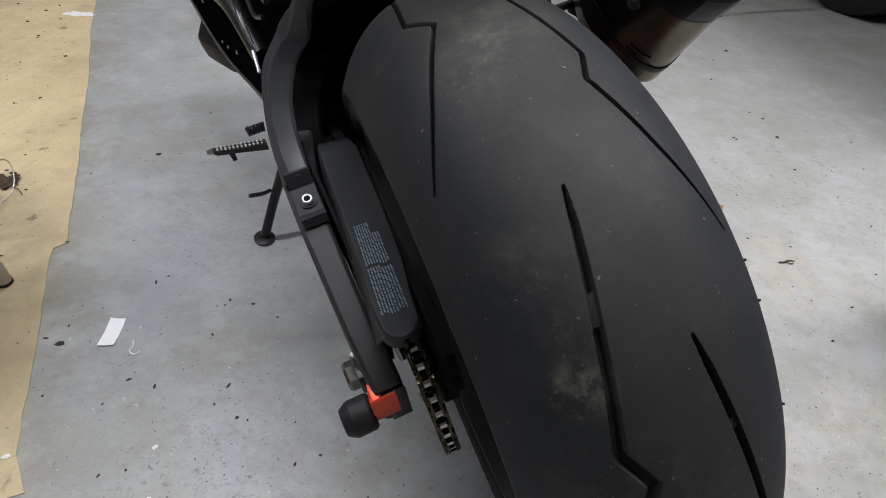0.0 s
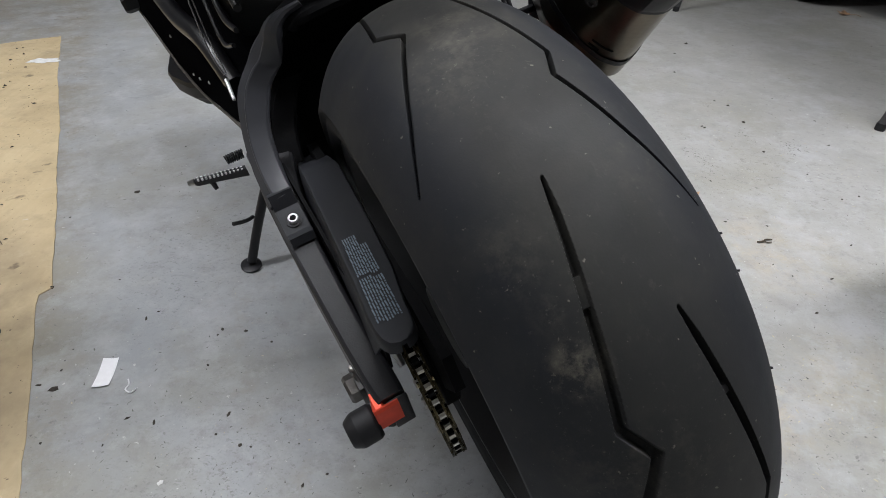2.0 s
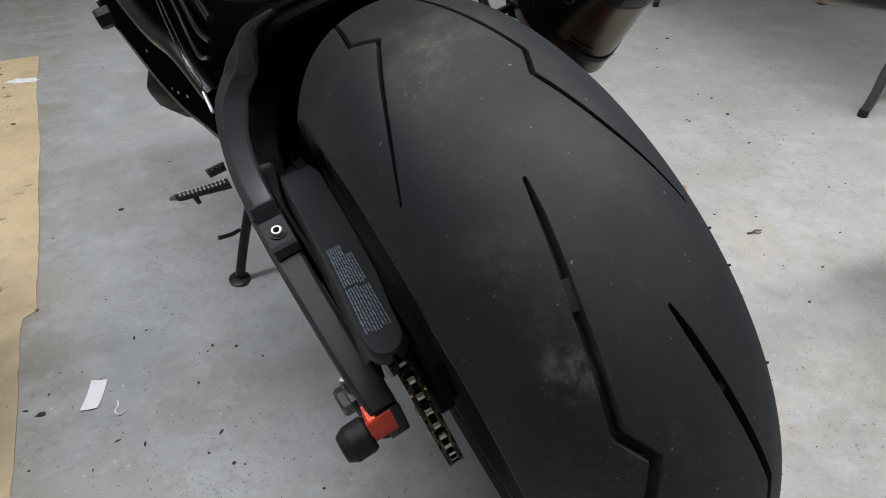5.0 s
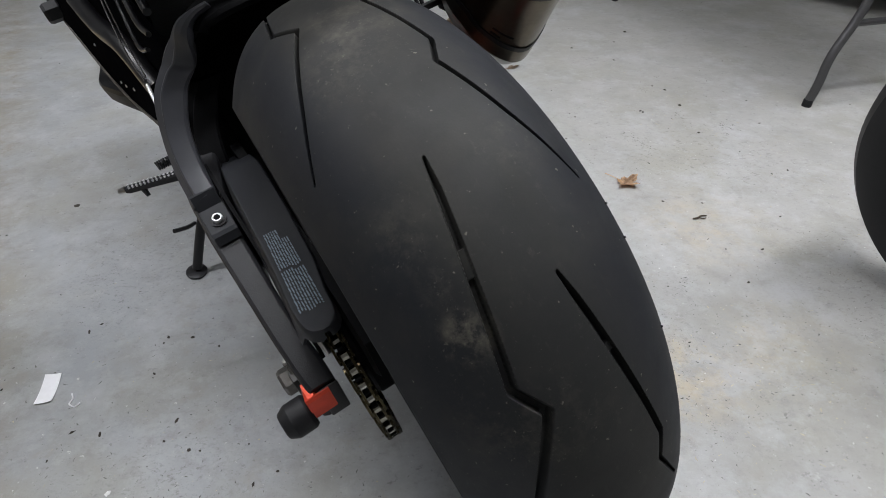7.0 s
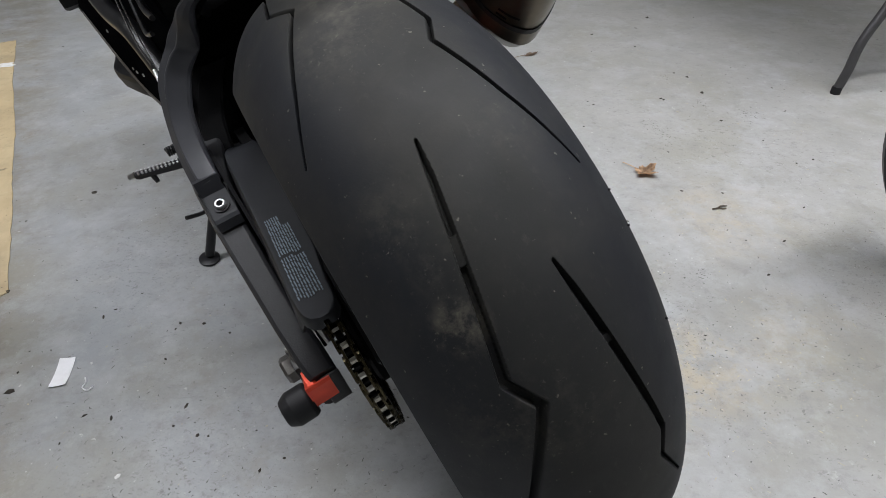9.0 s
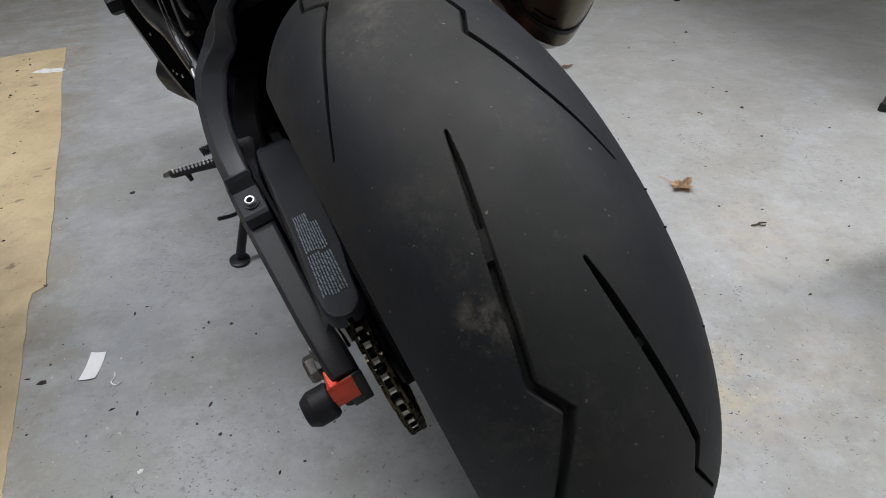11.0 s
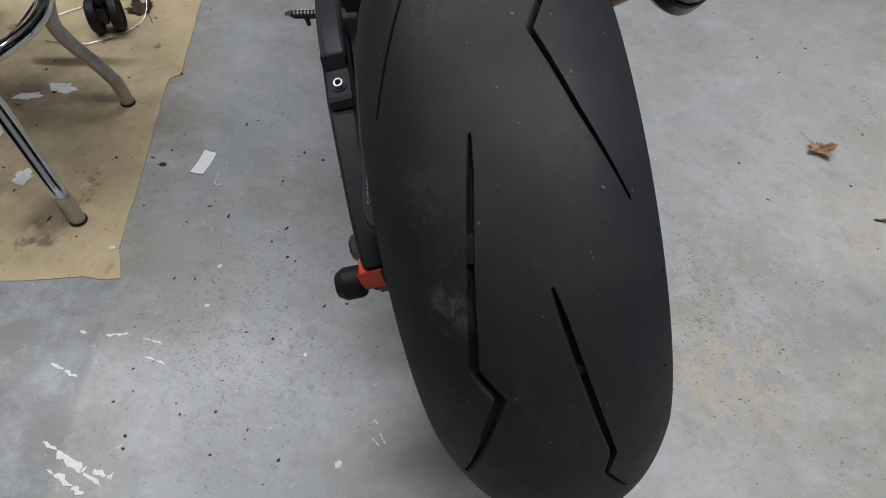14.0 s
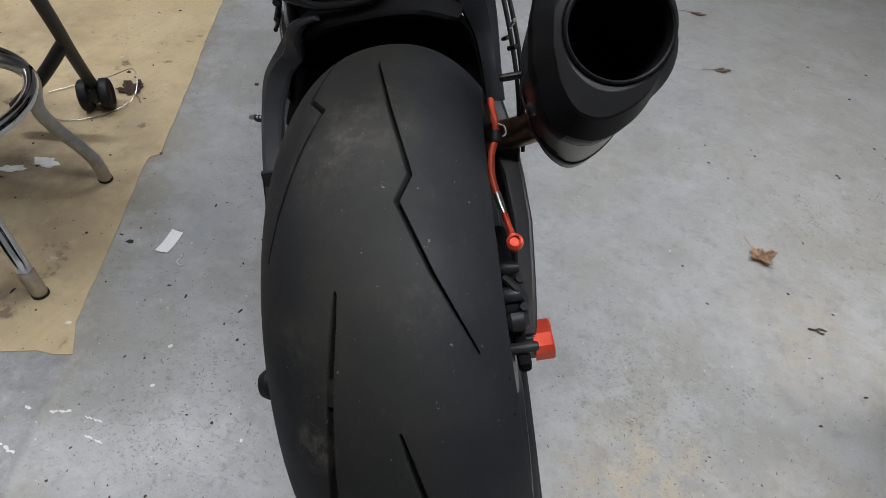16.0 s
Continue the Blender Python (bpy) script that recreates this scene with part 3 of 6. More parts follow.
hole = [(RS - 0.012) * (1.0 if i % 2 else 0.985) for i in range(len(outline))]
inner = [[(x, r * math.sin(a), r * math.cos(a)) for r, (_, a) in zip(hole, outline)] for x in (CHX + 0.003, CHX - 0.003)]
loft(bm, [cog_ring(CHX - 0.003, 0.997), cog_ring(CHX - 0.002, 1.0), cog_ring(CHX + 0.002, 1.0), cog_ring(CHX + 0.003, 0.997), *inner, cog_ring(CHX - 0.003, 0.997)], cap=False)
bmesh.ops.remove_doubles(bm, verts=bm.verts, dist=1e-6)
sprocket = part("sprocket", bm, DARK_AND_SHADED, chain, "dark steel rear sprocket")
for i in range(6):
    a = radians(60 * i - 73)
    q = Vector((0, math.sin(a), math.cos(a)))
    side = Vector((0, math.cos(a), -math.sin(a)))
    bm = bmesh.new()
    loft(bm, [[q * r + side * w * d + Vector((x, 0, 0)) for w, x in ((-1, CHX - 0.0028), (1, CHX - 0.0028), (1, CHX + 0.0028), (-1, CHX + 0.0028))] for r, d in ((0.050, 0.013), (0.070, 0.008), (RS - 0.012, 0.011))])
    part("sprocket_arm", bm, DARK_AND_SHADED, sprocket)
    bm = bmesh.new()
    lathe(bm, [(0.0, 0.007), (0.0052, 0.007), (0.0060, 0.006), (0.0060, 0.0), (0.0085, -0.0005), (0.0085, -0.002)], 6, at_x(CHX - 0.0035, 0.082 * math.sin(a), 0.082 * math.cos(a), True))
    part("sprocket_nut", bm, DULL_CHROME, sprocket, "dull silver sprocket nut")
bm = bmesh.new()
lathe(bm, [(0.0, -0.098), (0.062, -0.098), (0.066, -0.094), (0.066, -0.080), (0.05, -0.07), (0.0, -0.07)], 40, ALONG_X)
# near-black: the lack of light beside the hub is put into its colour
part("sprocket_carrier", bm, DARK_AND_SHADED, chain)
FRONT = Vector((0, 0.60, 0.02))
RF = 0.042


def chain_loop():
    """Points at one pitch round both sprockets, in the plane x = 0."""
    d = Vector((0, FRONT.y, FRONT.z))
    L = d.length
    base = math.atan2(d.y, d.z)
    lean_in = math.acos((RS - RF) / L)
    a_top, a_bot = base - lean_in, base + lean_in
    # top run from the front sprocket back, round the rear sprocket, bottom run ahead
    fine = []
    front_top = FRONT + RF * Vector((0, math.sin(a_top), math.cos(a_top)))
    rear_top = RS * Vector((0, math.sin(a_top), math.cos(a_top)))
    rear_bot = RS * Vector((0, math.sin(a_bot), math.cos(a_bot)))
    front_bot = FRONT + RF * Vector((0, math.sin(a_bot), math.cos(a_bot)))
    for i in range(200):
        fine.append(front_top.lerp(rear_top, i / 200))
    span = 2 * math.pi - 2 * lean_in
    for i in range(300):
        a = a_top - span * i / 300
        fine.append(RS * Vector((0, math.sin(a), math.cos(a))))
    for i in range(200):
        q = rear_bot.lerp(front_bot, i / 200)
        q.z -= 0.018 * math.sin(math.pi * i / 200)
        fine.append(q)
    span2 = 2 * lean_in
    for i in range(100):
        a = a_bot - span2 * i / 100
        fine.append(FRONT + RF * Vector((0, math.sin(a), math.cos(a))))
    fine.append(front_top)
    s = np.concatenate([[0], np.cumsum([(q - p).length for p, q in zip(fine, fine[1:])])])
    count = 2 * int(s[-1] / PITCH / 2)
    first = ((rear_top - front_top).length + (a_top - PHASE) * RS) % PITCH
    at = (first + PITCH * np.arange(count)) % s[-1]
    arr = np.array([list(q) for q in fine])
    return [Vector([np.interp(u, s, arr[:, c]) for c in range(3)]) for u in at]


def link_mesh(name, half, plate_x, thick, height, roll, mat, roller):
    bm = bmesh.new()
    for s in (-1, 1):
        ring = []
        for cy, a0 in ((half, -90), (-half, 90)):
            for a in np.linspace(a0, a0 + 180, 6):
                ring.append((cy + height * math.cos(radians(a)), height * math.sin(radians(a))))
        ring.insert(6, (0, height * 0.72))
        ring.append((0, -height * 0.72))
        x = s * plate_x
        loft(bm, [[(x - thick / 2, y, z) for y, z in ring], [(x + thick / 2, y, z) for y, z in ring]])
    plates = set(bm.faces)
    for y in (-half, half):
        lathe(bm, [(0, -plate_x - roll[1]), (roll[0], -plate_x - roll[1]), (roll[0], plate_x + roll[1]), (0, plate_x + roll[1])], 10, pose(0, y, 0) @ ALONG_X)
    for f in bm.faces:
        f.material_index = 0 if f in plates else 1
    me = bpy.data.meshes.new(name)
    bmesh.ops.recalc_face_normals(bm, faces=bm.faces)
    bm.to_mesh(me)
    bm.free()
    me.materials.append(mat)
    me.materials.append(roller)
    me.shade_smooth()
    me.set_sharp_from_angle(angle=radians(35))
    return me


INNER = link_mesh("inner_link", PITCH / 2, 0.0043, 0.0022, 0.0068, (0.0051, -0.001), BRONZE_STEEL, ROLLER_STEEL)
OUTER = link_mesh("outer_link", PITCH / 2, 0.0068, 0.0022, 0.0066, (0.0026, 0.0012), BRONZE_STEEL, BRONZE_STEEL)
loop = chain_loop()
for i, q in enumerate(loop):
    r = loop[(i + 1) % len(loop)]
    d = r - q
    ob = new("chain_link", INNER if i % 2 else OUTER)
    ob.parent = chain
    mid = (q + r) / 2
    ob.matrix_local = Matrix.Translation((CHX, mid.y, mid.z)) @ Matrix.Rotation(math.atan2(d.z, d.y), 4, "X")

# swingarm, left and right beams with a bridge ahead of the tyre
ARM = ((-0.053, 0.1490, 0.1265, 0.0135, -0.020), (-0.046, 0.1505, 0.1262, 0.0185, -0.026), (-0.03, 0.1520, 0.1265, 0.028, -0.035), (0.0, 0.1535, 0.130, 0.0445, -0.046), (0.06, 0.1545, 0.130, 0.078, -0.022),
       (0.115, 0.1555, 0.129, 0.105, 0.02), (0.16, 0.1545, 0.120, 0.124, 0.045), (0.22, 0.149, 0.105, 0.140, 0.06), (0.30, 0.130, 0.080, 0.145, 0.055), (0.40, 0.110, 0.045, 0.120, 0.03), (0.56, 0.100, 0.050, 0.060, -0.03))


def beam_ring(y, xo, xi, zt, zb, side):
    c = 0.0045
    pts = [(xo, zb + c), (xo, zt - c), (xo - c * 0.35, zt - c * 0.3), (xo - c, zt), (xi + c, zt), (xi + c * 0.3, zt - c * 0.3), (xi, zt - c), (xi, zb + c), (xi + c, zb), (xo - c, zb)]
    return [(side * x, y, z) for x, z in pts]


bm = bmesh.new()
for side in (-1, 1):
    rows = []
    for y, xo, xi, zt, zb in ARM:
        cut = max(0.0, 0.016 * (0.06 - y) / 0.13) if side > 0 else -0.005
        rows.append(beam_ring(y, xo - cut, xi - max(cut, 0), zt, zb - (0.016 if side < 0 else 0), side))
    loft(bm, rows)
box(bm, (-0.10, 0.385, 0.03), (0.10, 0.47, 0.115), 0.01)
swingarm = bp("swingarm", bm, BLACK_PAINT, "black cast swingarm", 16)

for side in (-1, 1):
    # end block, axle, adjuster
    bm = bmesh.new()
    e0, e1 = (0.113, 0.135) if side > 0 else (0.1255, 0.1465)
    box(bm, (min(side * e0, side * e1), -0.057, -0.036), (max(side * e0, side * e1), -0.0535, 0.009), 0.0015)
    part("end_plate", bm, BLACK_PAINT, swingarm)
    if side > 0:
        continue
    bm = bmesh.new()
    lathe(bm, [(0.0, 0.0), (0.019, 0.0), (0.019, 0.003), (0.0155, 0.004), (0.0155, 0.014), (0.013, 0.017), (0.0, 0.017)], 6 if side < 0 else 24, at_x(side * 0.1575, 0.003, -0.021, side < 0))
    part("axle_nut", bm, DARK_STEEL, swingarm, "dark steel axle nut")
    bm = bmesh.new()
    box(bm, (-0.0065, -0.017, -0.014), (0.0065, 0.016, 0.014), 0.002, m=pose(side * 0.1570, 0.002, -0.021))
    part("adjuster_plate", bm, STAINED_STEEL, swingarm)
    bm = bmesh.new()
    lathe(bm, [(0.0, 0.0), (0.0032, 0.0), (0.0036, 0.001), (0.0036, 0.006), (0.003, 0.007), (0.0, 0.007)], 16, pose(side * 0.1590, 0.013, -0.009))
    part("adjuster_bolt", bm, DULL_CHROME, swingarm)

# near-black plates added to keep gaps dark: beam to chain, chain to tyre
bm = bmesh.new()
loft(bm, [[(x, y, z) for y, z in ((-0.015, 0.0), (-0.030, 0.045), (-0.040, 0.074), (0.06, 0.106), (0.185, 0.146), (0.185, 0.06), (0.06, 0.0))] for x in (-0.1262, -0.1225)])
part("beam_gap_fill", bm, DARK_AND_SHADED, swingarm)
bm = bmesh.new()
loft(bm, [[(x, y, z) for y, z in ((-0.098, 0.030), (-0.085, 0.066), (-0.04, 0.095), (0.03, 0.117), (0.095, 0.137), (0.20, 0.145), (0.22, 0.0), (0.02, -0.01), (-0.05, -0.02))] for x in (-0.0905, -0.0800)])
part("chain_gap_fill", bm, DARK_AND_SHADED, swingarm)
bm = bmesh.new()
tube(bm, [(-0.1195, -0.058, 0.050), (-0.1200, -0.044, 0.062), (-0.1205, -0.026, 0.071)], [0.0030, 0.0045, 0.0035], 8, 4)
part("guide_lug", bm, STEEL, swingarm, "bright steel guide lug beside the chain")

# axle sliders: orange mount, black bobbin on the left
for side in (-1, 1):
    bm = bmesh.new()
    if side < 0:
        flat = [(-0.0575, -0.022), (-0.0600, -0.019), (-0.0605, 0.0070), (-0.0585, 0.0100), (-0.0560, 0.0090), (-0.054, 0.0070), (-0.052, 0.004), (-0.052, -0.022)]
        flap = [(-0.0575, -0.022), (-0.0600, -0.019), (-0.0605, 0.0070), (-0.0585, 0.0100), (-0.0560, 0.0090), (-0.046, 0.0120), (-0.040, 0.0140), (-0.039, -0.022)]
        loft(bm, [[(x, y, z) for y, z in prof] for x, prof in ((-0.136, flat), (-0.149, flat), (-0.1515, flap), (-0.158, flap), (-0.1615, flat))])
    else:
        prof = [(y * 0.92 - 0.004, z * 0.85 + 0.005) for y, z in ((-0.075, -0.022), (-0.075, -0.004), (-0.069, 0.003), (-0.052, 0.005), (-0.043, 0.013), (-0.036, 0.011), (-0.037, -0.004), (-0.040, -0.022))]
        loft(bm, [[(0.131, y, z) for y, z in prof], [(0.1505, y, z) for y, z in prof], [(0.153, y * 0.94 - 0.0036, z * 0.9 - 0.0006) for y, z in prof]])
    slider = bp("axle_slider", bm, ORANGE, "orange anodised axle slider mount", 20)
    if side < 0:
        bm = bmesh.new()
        lathe(bm, [(0.0, 0.0), (0.0162, 0.0), (0.0182, 0.0030), (0.0187, 0.0045), (0.0187, 0.0215), (0.0180, 0.0235), (0.0140, 0.0305), (0.0125, 0.0315), (0.0, 0.0315)], 40, at_x(-0.1605, -0.047, -0.0185, True))
        part("bobbin", bm, BLACK_RUBBER, slider, "black nylon crash bobbin", sharp=14)

# chain guard with its printed warning
GUARD = ((0.235, -0.1040, -0.0790), (0.200, -0.1085, -0.0775), (0.165, -0.1130, -0.0765), (0.132, -0.1155, -0.0760), (0.064, -0.1205, -0.0795), (0.0, -0.1255, -0.0855), (-0.035, -0.1300, -0.0930), (-0.050, -0.1300, -0.0945), (-0.058, -0.1285, -0.0965), (-0.0635, -0.1250, -0.1005), (-0.0665, -0.1190, -0.1065))


def guard_z(y):
    return 0.126 + 0.306 * (min(y, 0.14) - 0.043) - 0.45 * max(0.0, y - 0.14)


bm = bmesh.new()
rings = []
for y, x0, x1 in GUARD:
    z = guard_z(y)
    c = min(0.006, (x1 - x0) * 0.3)
    low = 0.020 if y > -0.055 else 0.014
    left = 0.048 if y > -0.045 else low
    rim = min(0.0045, (x1 - x0) * 0.2)
    rings.append([(x0 - 0.006 if left > 0.03 else x0 - 0.001, y, z - left), (x0 - 0.0008, y, z - c), (x0 + 0.0004, y, z - 0.0012), (x0 + 0.0018, y, z + 0.0004), (x0 + rim, y, z + 0.0002), (x0 + rim + 0.002, y, z - 0.0006),
                  (x1 - rim, y, z - 0.0004), (x1 - 0.0018, y, z - 0.0008), (x1 - 0.0004, y, z - 0.003), (x1, y, z - c - 0.002), (x1 + 0.001, y, z - low), (x1 - 0.003, y, z - low), (x1 - 0.004, y, z - 0.006), (x0 + 0.004, y, z - 0.006), (x0 - 0.002 if left > 0.03 else x0 + 0.003, y, z - left)])
loft(bm, rings)
guard = bp("chain_guard", bm, BLACK_PLASTIC, "black plastic chain guard with printed warning text", 40)
# two blocks of small print whose lines run along the guard; the text itself cannot be read
rng = random.Random(4)
bm = bmesh.new()
LINES = 9
for k in range(LINES):
    u = (k + 0.5) / LINES
    for start, end in ((0.0465 if k < 6 else 0.034, 0.0035 if k < 5 else 0.0005), (0.0015 if k < 5 else -0.0015, -0.0460 if k > 1 else -0.0440)):
        v = start - rng.uniform(0, 0.0008)
        while v > end + 0.002:
            w = min(rng.choice((0.0025, 0.0035, 0.0045, 0.006, 0.0075)), v - end)
            y0, y1 = v - w + 0.0011, v
            ym = (y0 + y1) / 2
            x = np.interp(ym, (-0.046, 0.044), (-0.1252, -0.1150)) * (1 - u) + np.interp(ym, (-0.046, 0.044), (-0.1000, -0.0945)) * u
            h = 0.00066 * rng.uniform(0.85, 1.1)
            zz = guard_z(ym) - 0.0004
            box(bm, (x - h, y0, zz), (x + h, y1, zz + 0.0008), m=pose(0, ym, zz) @ Matrix.Rotation(math.atan(0.306), 4, "X") @ pose(0, -ym, -zz))
            v -= w
part("warning_print", bm, LABEL_INK, guard, "pale blue-grey small print, unreadable", sharp=60)

# hugger: arch over the tyre with an arm down each side
REAR = ((-0.1285, 0.148, 0.132), (-0.126, 0.178, 0.155), (-0.117, 0.203, 0.182), (-0.099, 0.219, 0.212), (-0.083, 0.220, 0.234), (-0.0735, 0.210, 0.256), (-0.052, 0.200, 0.276), (-0.02, 0.200, 0.280), (0.03, 0.200, 0.2805), (0.068, 0.200, 0.275),
        (0.104, 0.199, 0.260), (0.1195, 0.196, 0.238), (0.1235, 0.180, 0.206), (0.1245, 0.160, 0.182))
OUT = ((-0.158, 0.146, 0.129), (-0.157, 0.183, 0.151), (-0.150, 0.211, 0.179), (-0.131, 0.228, 0.210), (-0.108, 0.232, 0.240), (-0.092, 0.230, 0.264), (-0.064, 0.236, 0.288), (-0.02, 0.244, 0.299), (0.03, 0.244, 0.299), (0.075, 0.244, 0.291),
       (0.126, 0.232, 0.278), (0.1425, 0.212, 0.248), (0.1445, 0.188, 0.210), (0.1425, 0.163, 0.182))


def strip(inner, outer, lift=0.0):
    """A moulded band between two edges, with a crease along it and a turned-back rim; its broad face looks up and back."""
    bm = bmesh.new()
    rings = []
    ps, qs = smooth_path(inner, 6), smooth_path(outer, 6)
    for i, (p, q) in enumerate(zip(ps, qs)):
        along = (ps[min(i + 1, len(ps) - 1)] + qs[min(i + 1, len(qs) - 1)]) - (ps[max(i - 1, 0)] + qs[max(i - 1, 0)])
        n = along.cross(q - p).normalized()
        if n.dot(Vector((0, -0.8, 0.6))) < 0:
            n = -n
        rings.append([p.lerp(q, f) + n * (h + lift) for f, h in ((0, -0.006), (0, 0.0005), (0.07, 0.0040), (0.35, 0.0055), (0.66, 0.0050), (0.715, 0.0042), (0.75, 0.0008), (1.0, -0.0060), (1.0, -0.0140), (0.5, -0.0090))])
    return loft(bm, rings)


# left arm, its plastic lightened to carry the light that falls on it
hugger = bp("hugger", strip(REAR[:2] + ((-0.1190, 0.203, 0.182), (-0.1030, 0.217, 0.210), (-0.0930, 0.220, 0.221), (-0.0790, 0.224, 0.231), (-0.0755, 0.215, 0.247), (-0.0735, 0.206, 0.2635), (-0.0690, 0.205, 0.273), (-0.0590, 0.203, 0.281), (-0.044, 0.200, 0.286)), OUT[:2] + ((-0.150, 0.211, 0.179), (-0.1360, 0.229, 0.2140), (-0.1180, 0.233, 0.2355), (-0.1065, 0.231, 0.2455), (-0.0935, 0.226, 0.2620), (-0.0850, 0.220, 0.2755), (-0.0760, 0.214, 0.2835), (-0.0630, 0.209, 0.288), (-0.046, 0.204, 0.291))), LIT_PLASTIC, "satin black plastic wheel hugger arching over the tyre, left arm lightened as if lit", 18)
# upper arch in near-black: the shade under the tail is put into its colour
part("arch", strip(((-0.064, 0.204, 0.266),) + REAR[6:11], ((-0.078, 0.238, 0.274),) + OUT[6:11], -0.005), DARK_AND_SHADED, hugger, "upper arch of the hugger, its shade painted near-black", sharp=40)
part("brake_side_arm", strip(((0.100, 0.219, 0.287), (0.109, 0.217, 0.262), (0.1200, 0.212, 0.232), (0.1238, 0.193, 0.200), (0.1240, 0.1734, 0.1675)), ((0.143, 0.226, 0.302), (0.1485, 0.219, 0.272), (0.1490, 0.209, 0.2295), (0.1465, 0.190, 0.200), (0.1435, 0.1677, 0.1685))), BLACK_PLASTIC, hugger, sharp=40)
# near-black strips added behind the arms, where the gap lies in shade
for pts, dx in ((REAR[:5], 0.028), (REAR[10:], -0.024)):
    part("side_gap_fill", strip([(x + dx, y + 0.030, z - 0.030) for x, y, z in pts], [(x - dx * 0.4, y + 0.034, z - 0.030) for x, y, z in pts]), DARK_AND_SHADED, hugger)
# tunnel ahead of the arch, shell ahead of the tyre: added, near-black for shade
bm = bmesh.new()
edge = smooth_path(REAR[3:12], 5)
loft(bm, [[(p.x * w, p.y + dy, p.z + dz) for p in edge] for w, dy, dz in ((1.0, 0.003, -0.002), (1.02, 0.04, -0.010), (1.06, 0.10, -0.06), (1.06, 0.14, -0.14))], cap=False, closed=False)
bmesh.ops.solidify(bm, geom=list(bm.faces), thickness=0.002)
part("arch_gap_fill", bm, DARK_AND_SHADED, hugger)
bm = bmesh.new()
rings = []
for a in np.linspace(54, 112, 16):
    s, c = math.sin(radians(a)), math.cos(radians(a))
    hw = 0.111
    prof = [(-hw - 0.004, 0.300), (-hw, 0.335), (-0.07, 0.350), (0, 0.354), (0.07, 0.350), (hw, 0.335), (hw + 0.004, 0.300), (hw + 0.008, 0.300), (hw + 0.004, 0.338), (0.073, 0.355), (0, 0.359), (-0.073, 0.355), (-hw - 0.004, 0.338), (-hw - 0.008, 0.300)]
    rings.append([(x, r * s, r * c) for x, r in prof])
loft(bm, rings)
part("inner_shell", bm, DARK_AND_SHADED, hugger, "near-black shell added to keep the wheel arch dark")
# bolted tab on the left beam
bm = bmesh.new()
prof = [(0.100, 0.1015), (0.152, 0.1305), (0.152, 0.1385), (0.146, 0.139), (0.139, 0.1225), (0.112, 0.1100), (0.103, 0.1105)]
loft(bm, [[(x, y, z) for y, z in prof] for x in (-0.1555, -0.1540, -0.1310, -0.1295)])
part("mounting_tab", bm, BLACK_PLASTIC, hugger, sharp=25)
tilt = math.atan(0.4)
BOLT = pose(-0.1420, 0.1245, 0.1165) @ Matrix.Rotation(tilt, 4, "X")
bm = bmesh.new()
lathe(bm, [(0.0, 0.001), (0.0030, 0.001), (0.0034, 0.0040), (0.0050, 0.0043), (0.0057, 0.0030), (0.0060, 0.0), (0.0060, -0.004)], 20, BOLT)
bolt = part("bolt", bm, ZINC, hugger, "silver socket-head bolt")
# near-black plug fills the hexagonal recess in place of its shade
bm = bmesh.new()
lathe(bm, [(0.0, 0.0018), (0.0034, 0.0018), (0.0034, 0.0042), (0.0030, 0.0044), (0.0, 0.0040)], 6, BOLT)
part("hex_socket", bm, DARK_AND_SHADED, bolt, "hexagonal socket, its shade drawn as a dark plug")
bm = bmesh.new()
lathe(bm, [(0.0066, -0.002), (0.0088, -0.002), (0.0092, 0.0006), (0.0066, 0.0006)], 20, BOLT, closed=True)
part("washer", bm, BLACK_RUBBER, hugger)

bm = bmesh.new()
box(bm, (0.119, 0.214, 0.266), (0.128, 0.232, 0.284), 0.002)
part("orange_clip", bm, ORANGE_HOSE, hugger, "small orange clip")

# rear brake: caliper, hose, banjo
bm = bmesh.new()
box(bm, (0.090, -0.066, 0.024), (0.122, 0.060, 0.080), 0.008, 3)
caliper = bp("brake_caliper", bm, DARK_AND_SHADED, "black brake caliper")
for y, z, r, h, x in ((-0.026, 0.101, 0.007, 0.010, 0.113), (-0.049, 0.086, 0.0085, 0.012, 0.112), (-0.066, 0.064, 0.0125, 0.011, 0.114), (-0.082, 0.034, 0.0065, 0.016, 0.116)):
    bm = bmesh.new()
    lathe(bm, [(0.0, -h), (r * 0.75, -h), (r, 0.004 - h), (r, h - 0.005), (r * 0.65, h), (0.0, h)], 16, pose(x, y, z) @ ALONG_X)
    part("piston_boss", bm, BLACK_PAINT, caliper)
for y, z in ((-0.038, 0.097), (-0.060, 0.078)):
    bm = bmesh.new()
    lathe(bm, [(0.0, 0.006), (0.0045, 0.006), (0.005, 0.005), (0.005, 0.0), (0.0068, -0.001), (0.0068, -0.006)], 6, pose(0.122, y, z) @ Matrix.Rotation(radians(35), 4, "X"))
    part("caliper_bolt", bm, BLACK_PAINT, caliper)
bm = bmesh.new()
tube(bm, [(0.106, -0.034, 0.098), (0.116, -0.046, 0.093), (0.124, -0.056, 0.082), (0.121, -0.068, 0.068)], [0.0035, 0.0055, 0.0045, 0.0035], 8, 4)
part("bridge", bm, BLACK_PAINT, caliper)
bm = bmesh.new()
box(bm, (0.108, -0.10, 0.012), (0.122, -0.055, 0.03), 0.004)
part("bracket_foot", bm, DARK_AND_SHADED, caliper)
HOSE = ((0.136, 0.205, 0.178), (0.132, 0.185, 0.173), (0.1285, 0.164, 0.1695), (0.1290, 0.1425, 0.160), (0.1270, 0.126, 0.151), (0.1185, 0.105, 0.146), (0.1135, 0.074, 0.1405), (0.1146, 0.046, 0.137))
bm = bmesh.new()
tube(bm, HOSE, 0.0042, 12, 8)
